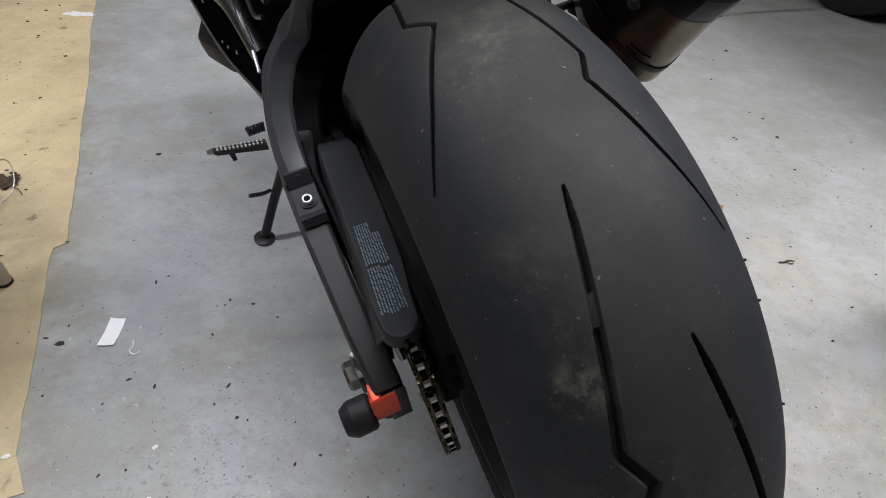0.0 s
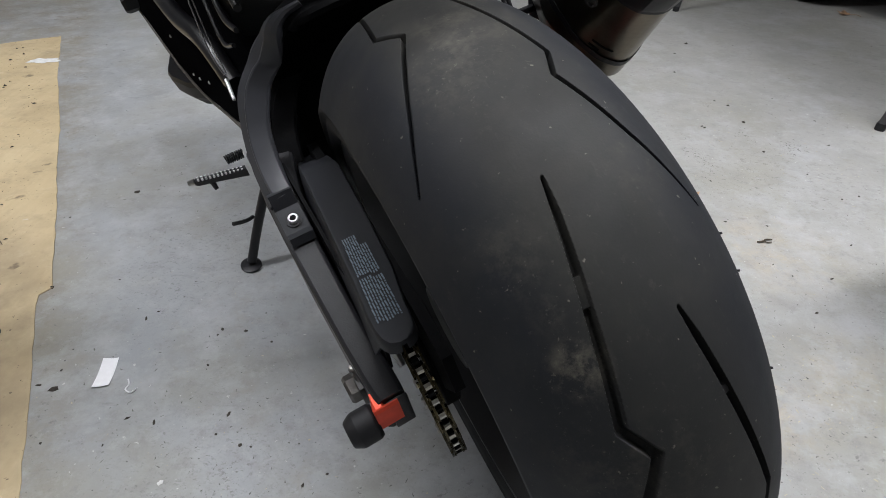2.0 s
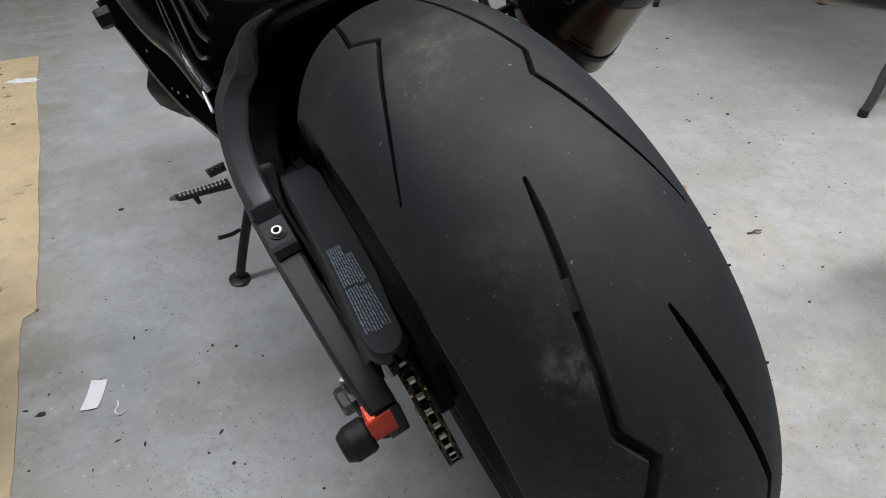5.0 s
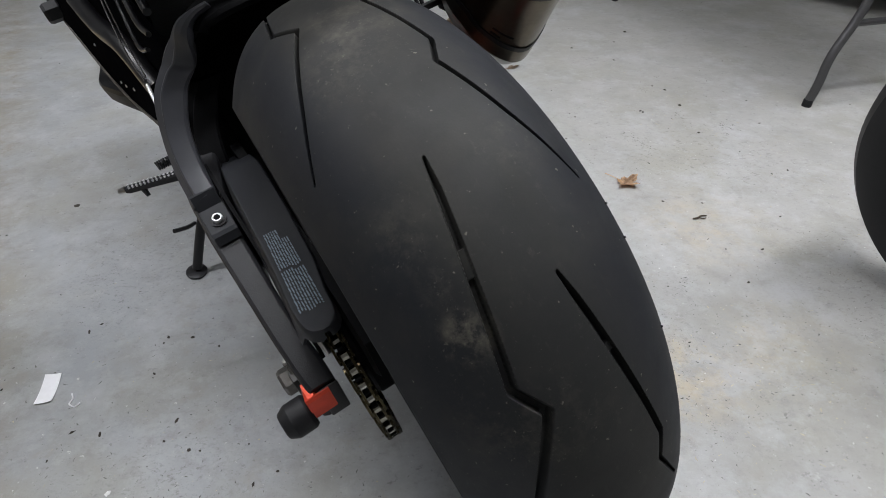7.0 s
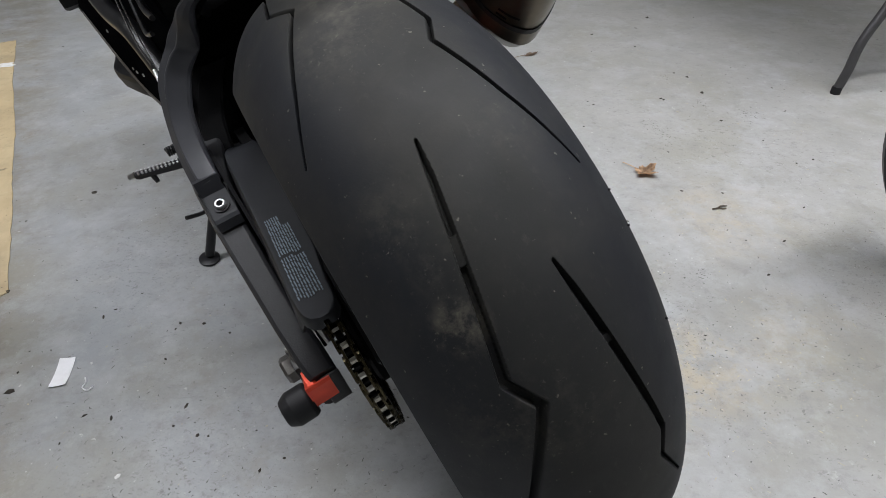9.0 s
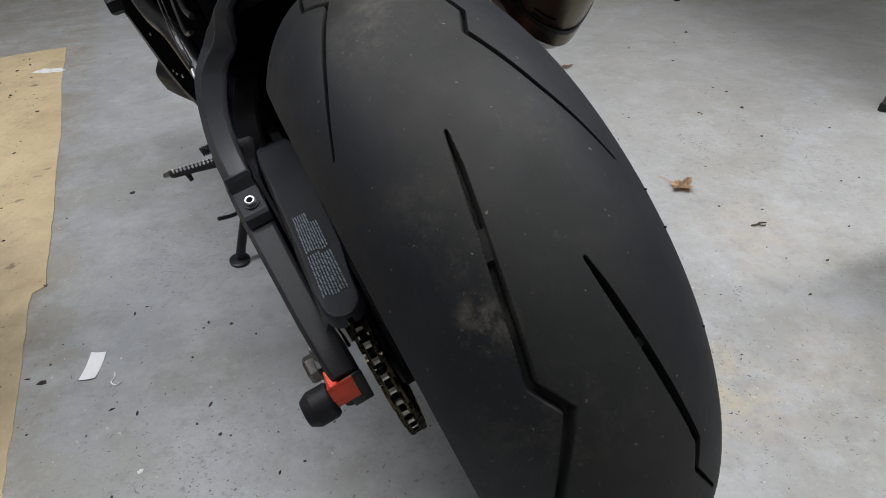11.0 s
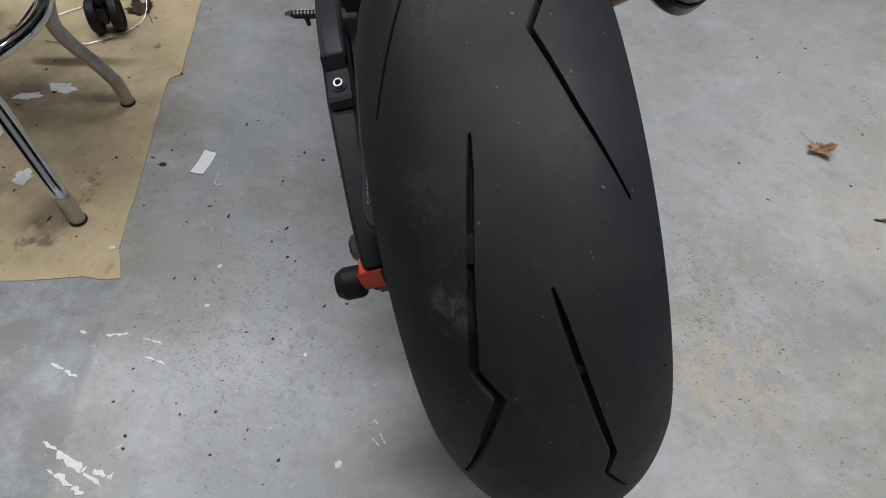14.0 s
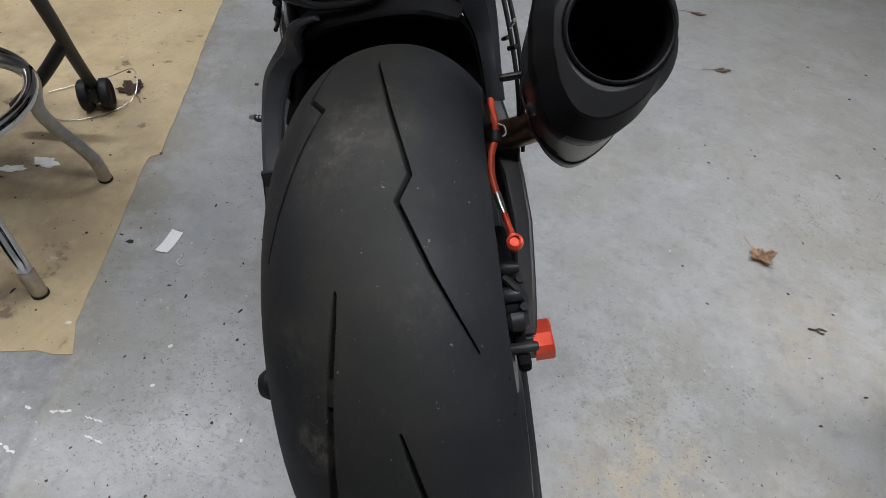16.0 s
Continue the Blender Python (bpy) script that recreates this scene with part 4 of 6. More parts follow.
hose = bp("brake_hose", bm, ORANGE_HOSE, "orange braided brake hose")
bm = bmesh.new()
tube(bm, [(0.1146, 0.048, 0.137), (0.1158, 0.034, 0.1360), (0.118, 0.017, 0.1350)], [0.0046, 0.0044, 0.0030], 12, 4)
part("hose_ferrule", bm, STEEL, hose, "steel crimp on the hose end")
bm = bmesh.new()
tube(bm, [(0.118, 0.019, 0.1350), (0.119, 0.005, 0.1345), (0.121, -0.012, 0.1335)], 0.0035, 12, 4)
part("banjo_neck", bm, ORANGE, hose)
bm = bmesh.new()
lathe(bm, [(0.0, -0.006), (0.0085, -0.006), (0.0088, 0.0), (0.0085, 0.005), (0.0055, 0.0065), (0.0050, 0.004), (0.0, 0.004)], 24, pose(0.1215, -0.021, 0.1340) @ Matrix.Rotation(0.5, 4, "X"))
part("banjo", bm, ORANGE, hose, "orange anodised banjo fitting")
bm = bmesh.new()
tube(bm, [(0.1275, 0.131, 0.1535), (0.1255, 0.118, 0.1485)], 0.0068, 12, 1)
part("hose_clamp", bm, BLACK_RUBBER, hose)
bm = bmesh.new()
tube(bm, [(0.131, 0.138, 0.160), (0.138, 0.134, 0.158), (0.1385, 0.126, 0.154), (0.134, 0.122, 0.153)], 0.0012, 8, 5)
part("clip_wire", bm, STEEL, hose)

# exhaust: outlet face looks up and back
FACE = Matrix.Translation((0.205, -0.024, 0.350)) @ Matrix.Rotation(radians(45), 4, "X")   # local z leaves the pipe, local y is up the face
FACE_EDGE = ((-0.0430, 0.0213), (-0.029, 0.0355), (-0.005, 0.0400), (0.015, 0.0365), (0.033, 0.0180), (0.0385, -0.003), (0.0350, -0.020), (0.024, -0.0345), (-0.008, -0.0585), (-0.0165, -0.0605), (-0.027, -0.0595), (-0.0375, -0.053), (-0.0455, -0.035), (-0.0475, -0.015), (-0.0465, 0.005))
CAP_EDGE = ((-0.052, 0.038), (-0.040, 0.064), (-0.013, 0.068), (0.020, 0.065), (0.042, 0.050), (0.0500, 0.020), (0.0490, -0.006), (0.0415, -0.032), (0.022, -0.050), (-0.0005, -0.0685), (-0.015, -0.0745), (-0.024, -0.0757), (-0.034, -0.0730), (-0.046, -0.067), (-0.0565, -0.053), (-0.0595, -0.024), (-0.0585, 0.010))
CAN_EDGE = ((-0.045, 0.037), (-0.036, 0.054), (-0.010, 0.062), (0.020, 0.056), (0.045, 0.035), (0.052, 0.005), (0.046, -0.022), (0.032, -0.050), (0.0150, -0.071), (0.002, -0.080), (-0.0155, -0.0870), (-0.026, -0.0855), (-0.039, -0.0725), (-0.046, -0.058), (-0.053, -0.027), (-0.0525, 0.009))
AROUND = np.linspace(-math.pi, math.pi, 96, endpoint=False)


def polar(poly, soft=2):
    """Distance to a rounded outline in each direction round its middle."""
    p = smooth_path([*poly, poly[0]], soft)[:-1] if soft > 1 else [Vector((*q, 0)) for q in poly]
    a = np.array([math.atan2(q[1], q[0]) for q in p])
    r = np.array([math.hypot(q[0], q[1]) for q in p])
    k = np.argsort(a)
    return np.interp(AROUND, a[k], r[k], period=2 * math.pi)


def around(radii, z):
    return [FACE @ Vector((r * math.cos(a), r * math.sin(a), z)) for r, a in zip(np.broadcast_to(radii, AROUND.shape), AROUND)]


FACE_R, CAP_R, CAN_R = (polar(e, 1) for e in (FACE_EDGE, CAP_EDGE, CAN_EDGE))
bm = bmesh.new()
loft(bm, [around(CAP_R * (1 - f) * 0.975 + CAN_R * f, -0.044 - 0.106 * f) for f in (0, 0.25, 0.5, 0.75, 1)], cap=False)
muffler = bp("muffler", bm, MUFFLER_SKIN, "dark metal upswept muffler with black end cap", 35)
bm = bmesh.new()
loft(bm, [around(CAP_R * 0.97, -0.047), around(CAP_R * 0.995, -0.047), around(CAP_R, -0.044), around(CAP_R, -0.028), around(CAP_R * 0.985 + FACE_R * 0.015, -0.0255), around(CAP_R * 0.93 + FACE_R * 0.07, -0.021), around(CAP_R * 0.12 + FACE_R * 0.88, -0.0025), around(CAP_R * 0.02 + FACE_R * 0.97, -0.0004),
          around(FACE_R * 0.2 + 0.0325, 0.0002), around(0.0405, -0.0010), around(0.0398, 0.0012), around(0.0385, 0.0022), around(0.0372, 0.0012), around(0.0362, -0.004), around(0.0355, -0.05), around(0.033, -0.137)], cap=False)
part("end_cap", bm, CARBON, muffler, "satin black muffler end cap with round outlet", sharp=11)
bm = bmesh.new()
loft(bm, [around(0.0335, -0.135), around(0.001, -0.136)], cap=False)
part("outlet_baffle", bm, DARK_AND_SHADED, muffler)
for z0, z1, proud, mat in ((-0.1235, -0.1300, 0.0012, BLACK_RUBBER), (-0.046, -0.051, 0.0010, BLACK_RUBBER)):
    bm = bmesh.new()
    f0, f1 = (-0.044 - z0) / 0.106, (-0.044 - z1) / 0.106
    a, b = (CAP_R * (1 - f) * 0.975 + CAN_R * f for f in (f0, f1))
    loft(bm, [around(a - 0.001, z0), around(a + proud, z0), around(b + proud, z1), around(b - 0.001, z1)], cap=False)
    part("strap", bm, mat, muffler, "black clamp strap")
# slots in the lower sleeve: near-black strips laid on it for their shade
for a0, a1, z in ((-2.30, -2.02, -0.112), (-2.32, -2.10, -0.119), (-1.28, -1.06, -0.110)):
    bm = bmesh.new()
    f = (-0.044 - z) / 0.106
    keep = [k for k, a in enumerate(AROUND) if a0 <= a <= a1]
    r = CAP_R * (1 - f) * 0.975 + CAN_R * f
    loft(bm, [[FACE @ Vector(((r[k] + g) * math.cos(AROUND[k]), (r[k] + g) * math.sin(AROUND[k]), z + h)) for g, h in ((-0.001, -0.0012), (0.0005, -0.0012), (0.0005, 0.0012), (-0.001, 0.0012))] for k in keep])
    part("slot", bm, DARK_AND_SHADED, muffler, "near-black strip drawn as a shaded slot in the sleeve")
bm = bmesh.new()
loft(bm, [around(CAN_R, -0.1495), around(CAN_R * 0.93, -0.168), around(CAN_R * 0.72, -0.186), around(CAN_R * 0.36, -0.194)])
part("front_cone", bm, MUFFLER_SKIN, muffler)
for a, z in ((-1.10, -0.062), (-2.6, -0.075)):
    k = int(np.argmin(abs(AROUND - a)))
    r = CAP_R[k] * 0.9 + CAN_R[k] * 0.1
    bm = bmesh.new()
    lathe(bm, [(0.0, 0.0022), (0.0022, 0.0022), (0.0026, 0.0030), (0.0050, 0.0026), (0.0058, 0.0010), (0.0060, -0.002)], 16, FACE @ pose(r * math.cos(a), r * math.sin(a), z) @ Matrix.Rotation(a, 4, "Z") @ ALONG_X)
    part("bolt", bm, STAINED_STEEL, muffler, "dull steel button-head bolt")
bm = bmesh.new()
tube(bm, [FACE @ Vector((-0.025, -0.012, -0.200)), (0.175, 0.125, 0.160), (0.120, 0.165, 0.120), (0.06, 0.30, 0.02), (0.0, 0.42, -0.10)], 0.018, 16, 6)
part("link_pipe", bm, PIPE, muffler, "heat-stained steel link pipe")
bm = bmesh.new()
box(bm, (0.135, 0.118, 0.226), (0.175, 0.125, 0.233), 0.002)
box(bm, (0.166, 0.110, 0.218), (0.174, 0.130, 0.242), 0.002)
part("hanger_bracket", bm, BLACK_PAINT, muffler, "black steel muffler hanger bracket")
for a, b, r, mat, name, label in (((0.150, 0.130, 0.279), (0.150, 0.100, 0.302), 0.0017, STEEL, "hanger_stud", "bright steel stud"), ((0.150, 0.185, 0.236), (0.153, 0.168, 0.247), 0.0024, BLACK_RUBBER, "hanger_bush", ""),
                                  ((0.150, 0.146, 0.247), (0.156, 0.136, 0.254), 0.0026, BLACK_RUBBER, "hanger_nut", "")):
    bm = bmesh.new()
    tube(bm, [a, b], r, 10, 1)
    part(name, bm, mat, muffler, label)
k = int(np.argmin(abs(AROUND - 2.15)))
bm = bmesh.new()
lathe(bm, [(0.0, 0.006), (0.0045, 0.006), (0.0055, 0.005), (0.0055, 0.0), (0.0080, 0.0), (0.0080, -0.003)], 12, FACE @ pose(CAP_R[k] * math.cos(2.15), CAP_R[k] * math.sin(2.15), -0.040) @ Matrix.Rotation(2.15, 4, "Z") @ ALONG_X)
part("bolt", bm, ZINC, muffler, "silver hexagon bolt")
for pts in (((0.150, 0.125, 0.10), (0.158, 0.15, 0.20), (0.150, 0.20, 0.30), (0.13, 0.26, 0.36)), ((0.158, 0.130, 0.12), (0.164, 0.16, 0.22), (0.155, 0.21, 0.31), (0.14, 0.26, 0.37))):
    bm = bmesh.new()
    tube(bm, pts, 0.0025, 8, 6)
    bp("cable", bm, BLACK_RUBBER)

# cables above the hugger
bm = bmesh.new()
tube(bm, [(-0.12, 0.26, 0.345), (-0.085, 0.222, 0.316), (-0.058, 0.210, 0.304), (-0.035, 0.206, 0.297), (0.005, 0.206, 0.295), (0.035, 0.212, 0.302), (0.07, 0.25, 0.33)], 0.0045, 12, 6)
bp("cable", bm, GLOSS_BLACK, "glossy black cable over the hugger")
bm = bmesh.new()
tube(bm, [(-0.12, 0.28, 0.335), (-0.08, 0.248, 0.305), (-0.04, 0.240, 0.290), (0.0, 0.240, 0.288)], 0.003, 10, 6)
bp("cable", bm, BLACK_RUBBER)
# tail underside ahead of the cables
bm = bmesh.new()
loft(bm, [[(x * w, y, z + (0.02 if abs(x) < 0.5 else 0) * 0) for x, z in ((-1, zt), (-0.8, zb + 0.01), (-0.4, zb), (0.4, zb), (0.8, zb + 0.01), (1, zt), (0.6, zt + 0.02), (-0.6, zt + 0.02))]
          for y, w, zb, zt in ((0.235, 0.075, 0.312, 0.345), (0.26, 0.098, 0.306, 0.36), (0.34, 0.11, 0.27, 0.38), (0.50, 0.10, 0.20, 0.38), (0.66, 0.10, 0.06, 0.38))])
bp("airbox", bm, DARK_AND_SHADED, "dark plastic under the tail")
# seat and tail above the view, added to cast shade on the hugger
bm = bmesh.new()
loft(bm, [[(x * w, y, z) for x, z in ((-1, zb + 0.02), (-0.8, zb), (0.8, zb), (1, zb + 0.02), (0.9, zt), (-0.9, zt))]
          for y, w, zb, zt in ((0.10, 0.06, 0.505, 0.535), (0.22, 0.085, 0.47, 0.54), (0.36, 0.11, 0.40, 0.53), (0.60, 0.14, 0.36, 0.50), (0.95, 0.13, 0.38, 0.62), (1.25, 0.10, 0.42, 0.55))])
bp("unseen_seat_and_tail", bm, BLACK_PAINT, "black seat and tail unit, out of view, added to shade the hugger")

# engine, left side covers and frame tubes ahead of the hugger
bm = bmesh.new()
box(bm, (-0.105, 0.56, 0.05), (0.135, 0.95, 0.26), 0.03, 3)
engine = bp("engine", bm, DARK_AND_SHADED, "dark engine block")
bm = bmesh.new()
lathe(bm, [(0.0, -0.02), (0.045, -0.02), (0.055, -0.01), (0.06, 0.01), (0.06, 0.03)], 32, at_x(-0.115, 0.66, 0.13))
part("sprocket_cover", bm, BLACK_PAINT, engine)
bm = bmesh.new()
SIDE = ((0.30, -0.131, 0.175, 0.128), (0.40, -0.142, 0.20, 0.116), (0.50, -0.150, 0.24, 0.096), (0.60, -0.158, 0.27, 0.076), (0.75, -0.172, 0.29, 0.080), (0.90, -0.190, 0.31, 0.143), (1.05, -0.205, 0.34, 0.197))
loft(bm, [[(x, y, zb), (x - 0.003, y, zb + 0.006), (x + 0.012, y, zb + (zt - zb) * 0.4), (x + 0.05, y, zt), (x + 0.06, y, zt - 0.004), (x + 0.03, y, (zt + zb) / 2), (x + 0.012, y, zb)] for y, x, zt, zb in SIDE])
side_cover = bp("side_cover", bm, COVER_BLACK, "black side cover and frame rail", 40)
bm = bmesh.new()
tube(bm, [(-0.139, 0.34, 0.123), (-0.147, 0.43, 0.110), (-0.161, 0.60, 0.077), (-0.176, 0.75, 0.081), (-0.193, 0.90, 0.141), (-0.208, 1.05, 0.196)], 0.0022, 10, 5)
part("rail_edge", bm, TAN_WIRE, side_cover, "pale lower edge of the side cover")
bm = bmesh.new()
tube(bm, [(-0.122, 0.38, 0.165), (-0.131, 0.46, 0.205), (-0.148, 0.60, 0.215), (-0.17, 0.95, 0.27)], 0.013, 14, 5)
part("frame_tube", bm, GLOSS_BLACK, side_cover)
bm = bmesh.new()
tube(bm, [(-0.131, 0.36, 0.188), (-0.133, 0.40, 0.205), (-0.128, 0.45, 0.245), (-0.122, 0.52, 0.275), (-0.12, 0.70, 0.33)], 0.0010, 8, 5)
part("brake_line", bm, DARK_WIRE, side_cover)
bm = bmesh.new()
tube(bm, [(-0.128, 0.36, 0.191), (-0.127, 0.40, 0.216), (-0.122, 0.45, 0.258), (-0.114, 0.52, 0.290)], 0.0009, 8, 5)
part("brake_line", bm, DARK_WIRE, side_cover)
for pts, r in ((((-0.104, 0.27, 0.262), (-0.106, 0.33, 0.262), (-0.100, 0.42, 0.29)), 0.0032), (((-0.095, 0.26, 0.285), (-0.092, 0.32, 0.300), (-0.086, 0.42, 0.33)), 0.0045), (((-0.112, 0.28, 0.245), (-0.117, 0.34, 0.235), (-0.108, 0.45, 0.27)), 0.0026)):
    bm = bmesh.new()
    tube(bm, pts, r, 10, 5)
    part("hose", bm, GLOSS_BLACK, side_cover)
bm = bmesh.new()
tube(bm, [(-0.134, 0.335, 0.166), (-0.131, 0.366, 0.180)], [0.0022, 0.0026], 10, 1)
part("silver_rod_end", bm, ZINC, side_cover, "silver rod end")
for y, x, z in ((0.56, -0.150, 0.12), (0.64, -0.155, 0.10), (0.70, -0.160, 0.15), (0.48, -0.142, 0.14)):
    bm = bmesh.new()
    lathe(bm, [(0.0, 0.002), (0.0019, 0.002), (0.0028, 0.0)], 10, at_x(x - 0.006, y, z, True))
    part("screw", bm, STEEL, side_cover)
# engine guards: one tucked under the side cover, one proud of it further ahead
bm = bmesh.new()
WEDGE = ((-0.190, 0.985), (-0.2056, 0.909), (-0.2035, 0.872), (-0.180, 0.802), (-0.160, 0.775), (-0.125, 0.800), (-0.125, 0.985))
loft(bm, [[(x + g, y, z) for x, y in WEDGE] for z, g in ((-0.022, 0.016), (-0.004, 0.004), (0.020, 0.0), (0.028, 0.003))])
bp("engine_guard", bm, BLACK_RUBBER, "black moulded guard under the side cover", 20)
bm = bmesh.new()
KNOB = [(0.0, 0.0), (0.016, 0.0), (0.0195, 0.004), (0.0195, 0.026), (0.0165, 0.032), (0.0, 0.032)]
lathe(bm, KNOB, 6, at_x(-0.186, 0.918, 0.166, True))
frame_slider = bp("frame_slider", bm, BLACK_RUBBER, "black faceted frame slider", 20)
bm = bmesh.new()
lathe(bm, [(0.0, 0.0), (0.0075, 0.0), (0.0085, 0.002), (0.0085, 0.006), (0.0, 0.0075)], 16, at_x(-0.196, 0.935, 0.189, True))
part("slider_bolt", bm, DARK_STEEL, frame_slider)

# rider's foot peg
peg = new("foot_peg")
peg.parent = bike
peg.matrix_local = OFF
tagged(peg, "folding metal foot peg with toothed top")
bm = bmesh.new()
rings = []
for f, w, h in ((0, 0.004, 0.003), (0.06, 0.0060, 0.0045), (0.5, 0.0065, 0.005), (1, 0.0075, 0.0065)):
    c = Vector((-0.231, 0.409, 0.044)).lerp(Vector((-0.158, 0.382, 0.044)), f)
    rings.append([c + Vector((0, a * w, b * h)) for a, b in ((-1, -0.6), (-1, 0.6), (-0.7, 1), (0.7, 1), (1, 0.6), (1, -0.6), (0.6, -1), (-0.6, -1))])
loft(bm, rings)
part("peg_body", bm, BLACK_PAINT, peg)
for i in range(12):
    for s in (-1, 1):
        c = Vector((-0.224, 0.4055, 0.0490)).lerp(Vector((-0.164, 0.3835, 0.0490)), i / 11)
        bm = bmesh.new()
        lathe(bm, [(0.0017, -0.001), (0.0015, 0.0020), (0.0, 0.0025)], 8, Matrix.Translation(c + Vector((0, s * 0.0034, 0))))
        part("peg_tooth", bm, ZINC, peg)
bm = bmesh.new()
tube(bm, [(-0.2295, 0.4085, 0.046), (-0.2385, 0.4115, 0.046)], [0.0052, 0.0034], 10, 1)
part("peg_tip", bm, STEEL, peg)
bm = bmesh.new()
tube(bm, [(-0.208, 0.398, 0.040), (-0.207, 0.391, 0.031)], [0.0042, 0.0030], 10, 1)
part("feeler_pin", bm, BLACK_PAINT, peg)
bm = bmesh.new()
coil = [(-0.152 - 0.026 * f / 60, 0.430 + 0.0062 * math.cos(f * 0.85), 0.046 + 0.0062 * math.sin(f * 0.85)) for f in range(61)]
tube(bm, coil, 0.0015, 6, 1)
part("return_spring", bm, BLACK_PAINT, peg, "black coiled return spring")
bm = bmesh.new()
box(bm, (-0.150, 0.378, 0.022), (-0.10, 0.425, 0.050), 0.006)
part("peg_hanger", bm, BLACK_PAINT, peg)
# side stand
stand = new("side_stand")
stand.parent = bike
stand.matrix_local = OFF
tagged(stand, "black steel side stand, down")
FOOT = Vector((-0.2320, 0.578, -0.2600))
bm = bmesh.new()
tube(bm, [(-0.100, 0.60, -0.07), (-0.146, 0.598, -0.135), (-0.192, 0.588, -0.20), FOOT + Vector((0.004, 0, 0.006))], [0.011, 0.0095, 0.009, 0.009], 12, 4)
part("leg", bm, BLACK_PAINT, stand)
to_floor = Matrix.Rotation(radians(LEAN), 4, "Y")
bm = bmesh.new()
lathe(bm, [(0.0, 0.0), (0.018, 0.0), (0.020, 0.0015), (0.020, 0.0045), (0.0175, 0.006), (0.0, 0.007)], 32, Matrix.Translation(FOOT) @ to_floor @ pose(0, 0, -0.0035) @ Matrix.Diagonal((1.0, 1.2, 1, 1)))
part("foot_plate", bm, BLACK_PAINT, stand)
bm = bmesh.new()
tube(bm, [(-0.186, 0.592, -0.170), (-0.200, 0.575, -0.160), (-0.222, 0.560, -0.145)], 0.0040, 8, 4)
part("side_tab", bm, BLACK_PAINT, stand)


# ---- things round the motorcycle ----
def sheet(name, outline, z0, z1, mat, label, category, jitter=0.0, seed=0, kind=""):
    """A flat board or spill with an uneven outline."""
    rng = random.Random(seed)
    pts = []
    for (x0, y0), (x1, y1) in zip(outline, outline[1:] + outline[:1]):
        n = max(1, int(math.hypot(x1 - x0, y1 - y0) / 0.03)) if jitter else 1
        for k in range(n):
            f = k / n
            pts.append((x0 + (x1 - x0) * f + rng.uniform(-jitter, jitter), y0 + (y1 - y0) * f + rng.uniform(-jitter, jitter)))
    bm = bmesh.new()
    loft(bm, [[(x, y, z0) for x, y in pts], [(x, y, z1) for x, y in pts]])
    return tagged(part(name, bm, mat, smooth=False), label, category, kind=kind)


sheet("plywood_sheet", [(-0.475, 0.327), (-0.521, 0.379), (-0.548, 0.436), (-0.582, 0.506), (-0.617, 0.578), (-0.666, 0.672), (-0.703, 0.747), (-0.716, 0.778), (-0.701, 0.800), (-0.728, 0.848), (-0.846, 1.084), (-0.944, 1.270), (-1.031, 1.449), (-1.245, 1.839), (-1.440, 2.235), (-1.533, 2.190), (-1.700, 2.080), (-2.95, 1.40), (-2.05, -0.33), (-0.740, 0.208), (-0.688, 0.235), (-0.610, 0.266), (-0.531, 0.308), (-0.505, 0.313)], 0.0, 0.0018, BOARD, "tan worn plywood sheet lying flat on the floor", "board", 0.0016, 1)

# paper slip, string, leaves, twig
bm = bmesh.new()
rings = []
for f in np.linspace(0, 1, 8):
    a, b = Vector((-0.5245, 0.6255, 0)).lerp(Vector((-0.5155, 0.566, 0)), f), Vector((-0.4995, 0.627, 0)).lerp(Vector((-0.491, 0.571, 0)), f)
    z = 0.0006 + 0.003 * (2 * f - 1) ** 2
    rings.append([a + Vector((0, 0, z)), (a + b) / 2 + Vector((0, 0, z * 0.5 + 0.0003)), b + Vector((0, 0, z)), b + Vector((0, 0, z + 0.0004)), (a + b) / 2 + Vector((0, 0, z * 0.5 + 0.0007)), a + Vector((0, 0, z + 0.0004))])
loft(bm, rings)
tagged(part("paper_slip", bm, WHITE_PAPER), "small white slip of paper on the floor", "paper")
bm = bmesh.new()
tube(bm, [(-0.466, 0.584, 0.002), (-0.461, 0.574, 0.002), (-0.462, 0.564, 0.002), (-0.452, 0.558, 0.002), (-0.446, 0.565, 0.002)], 0.0012, 6, 5)
tagged(part("string", bm, WHITE_PAPER), "short curl of white string on the floor", "string")


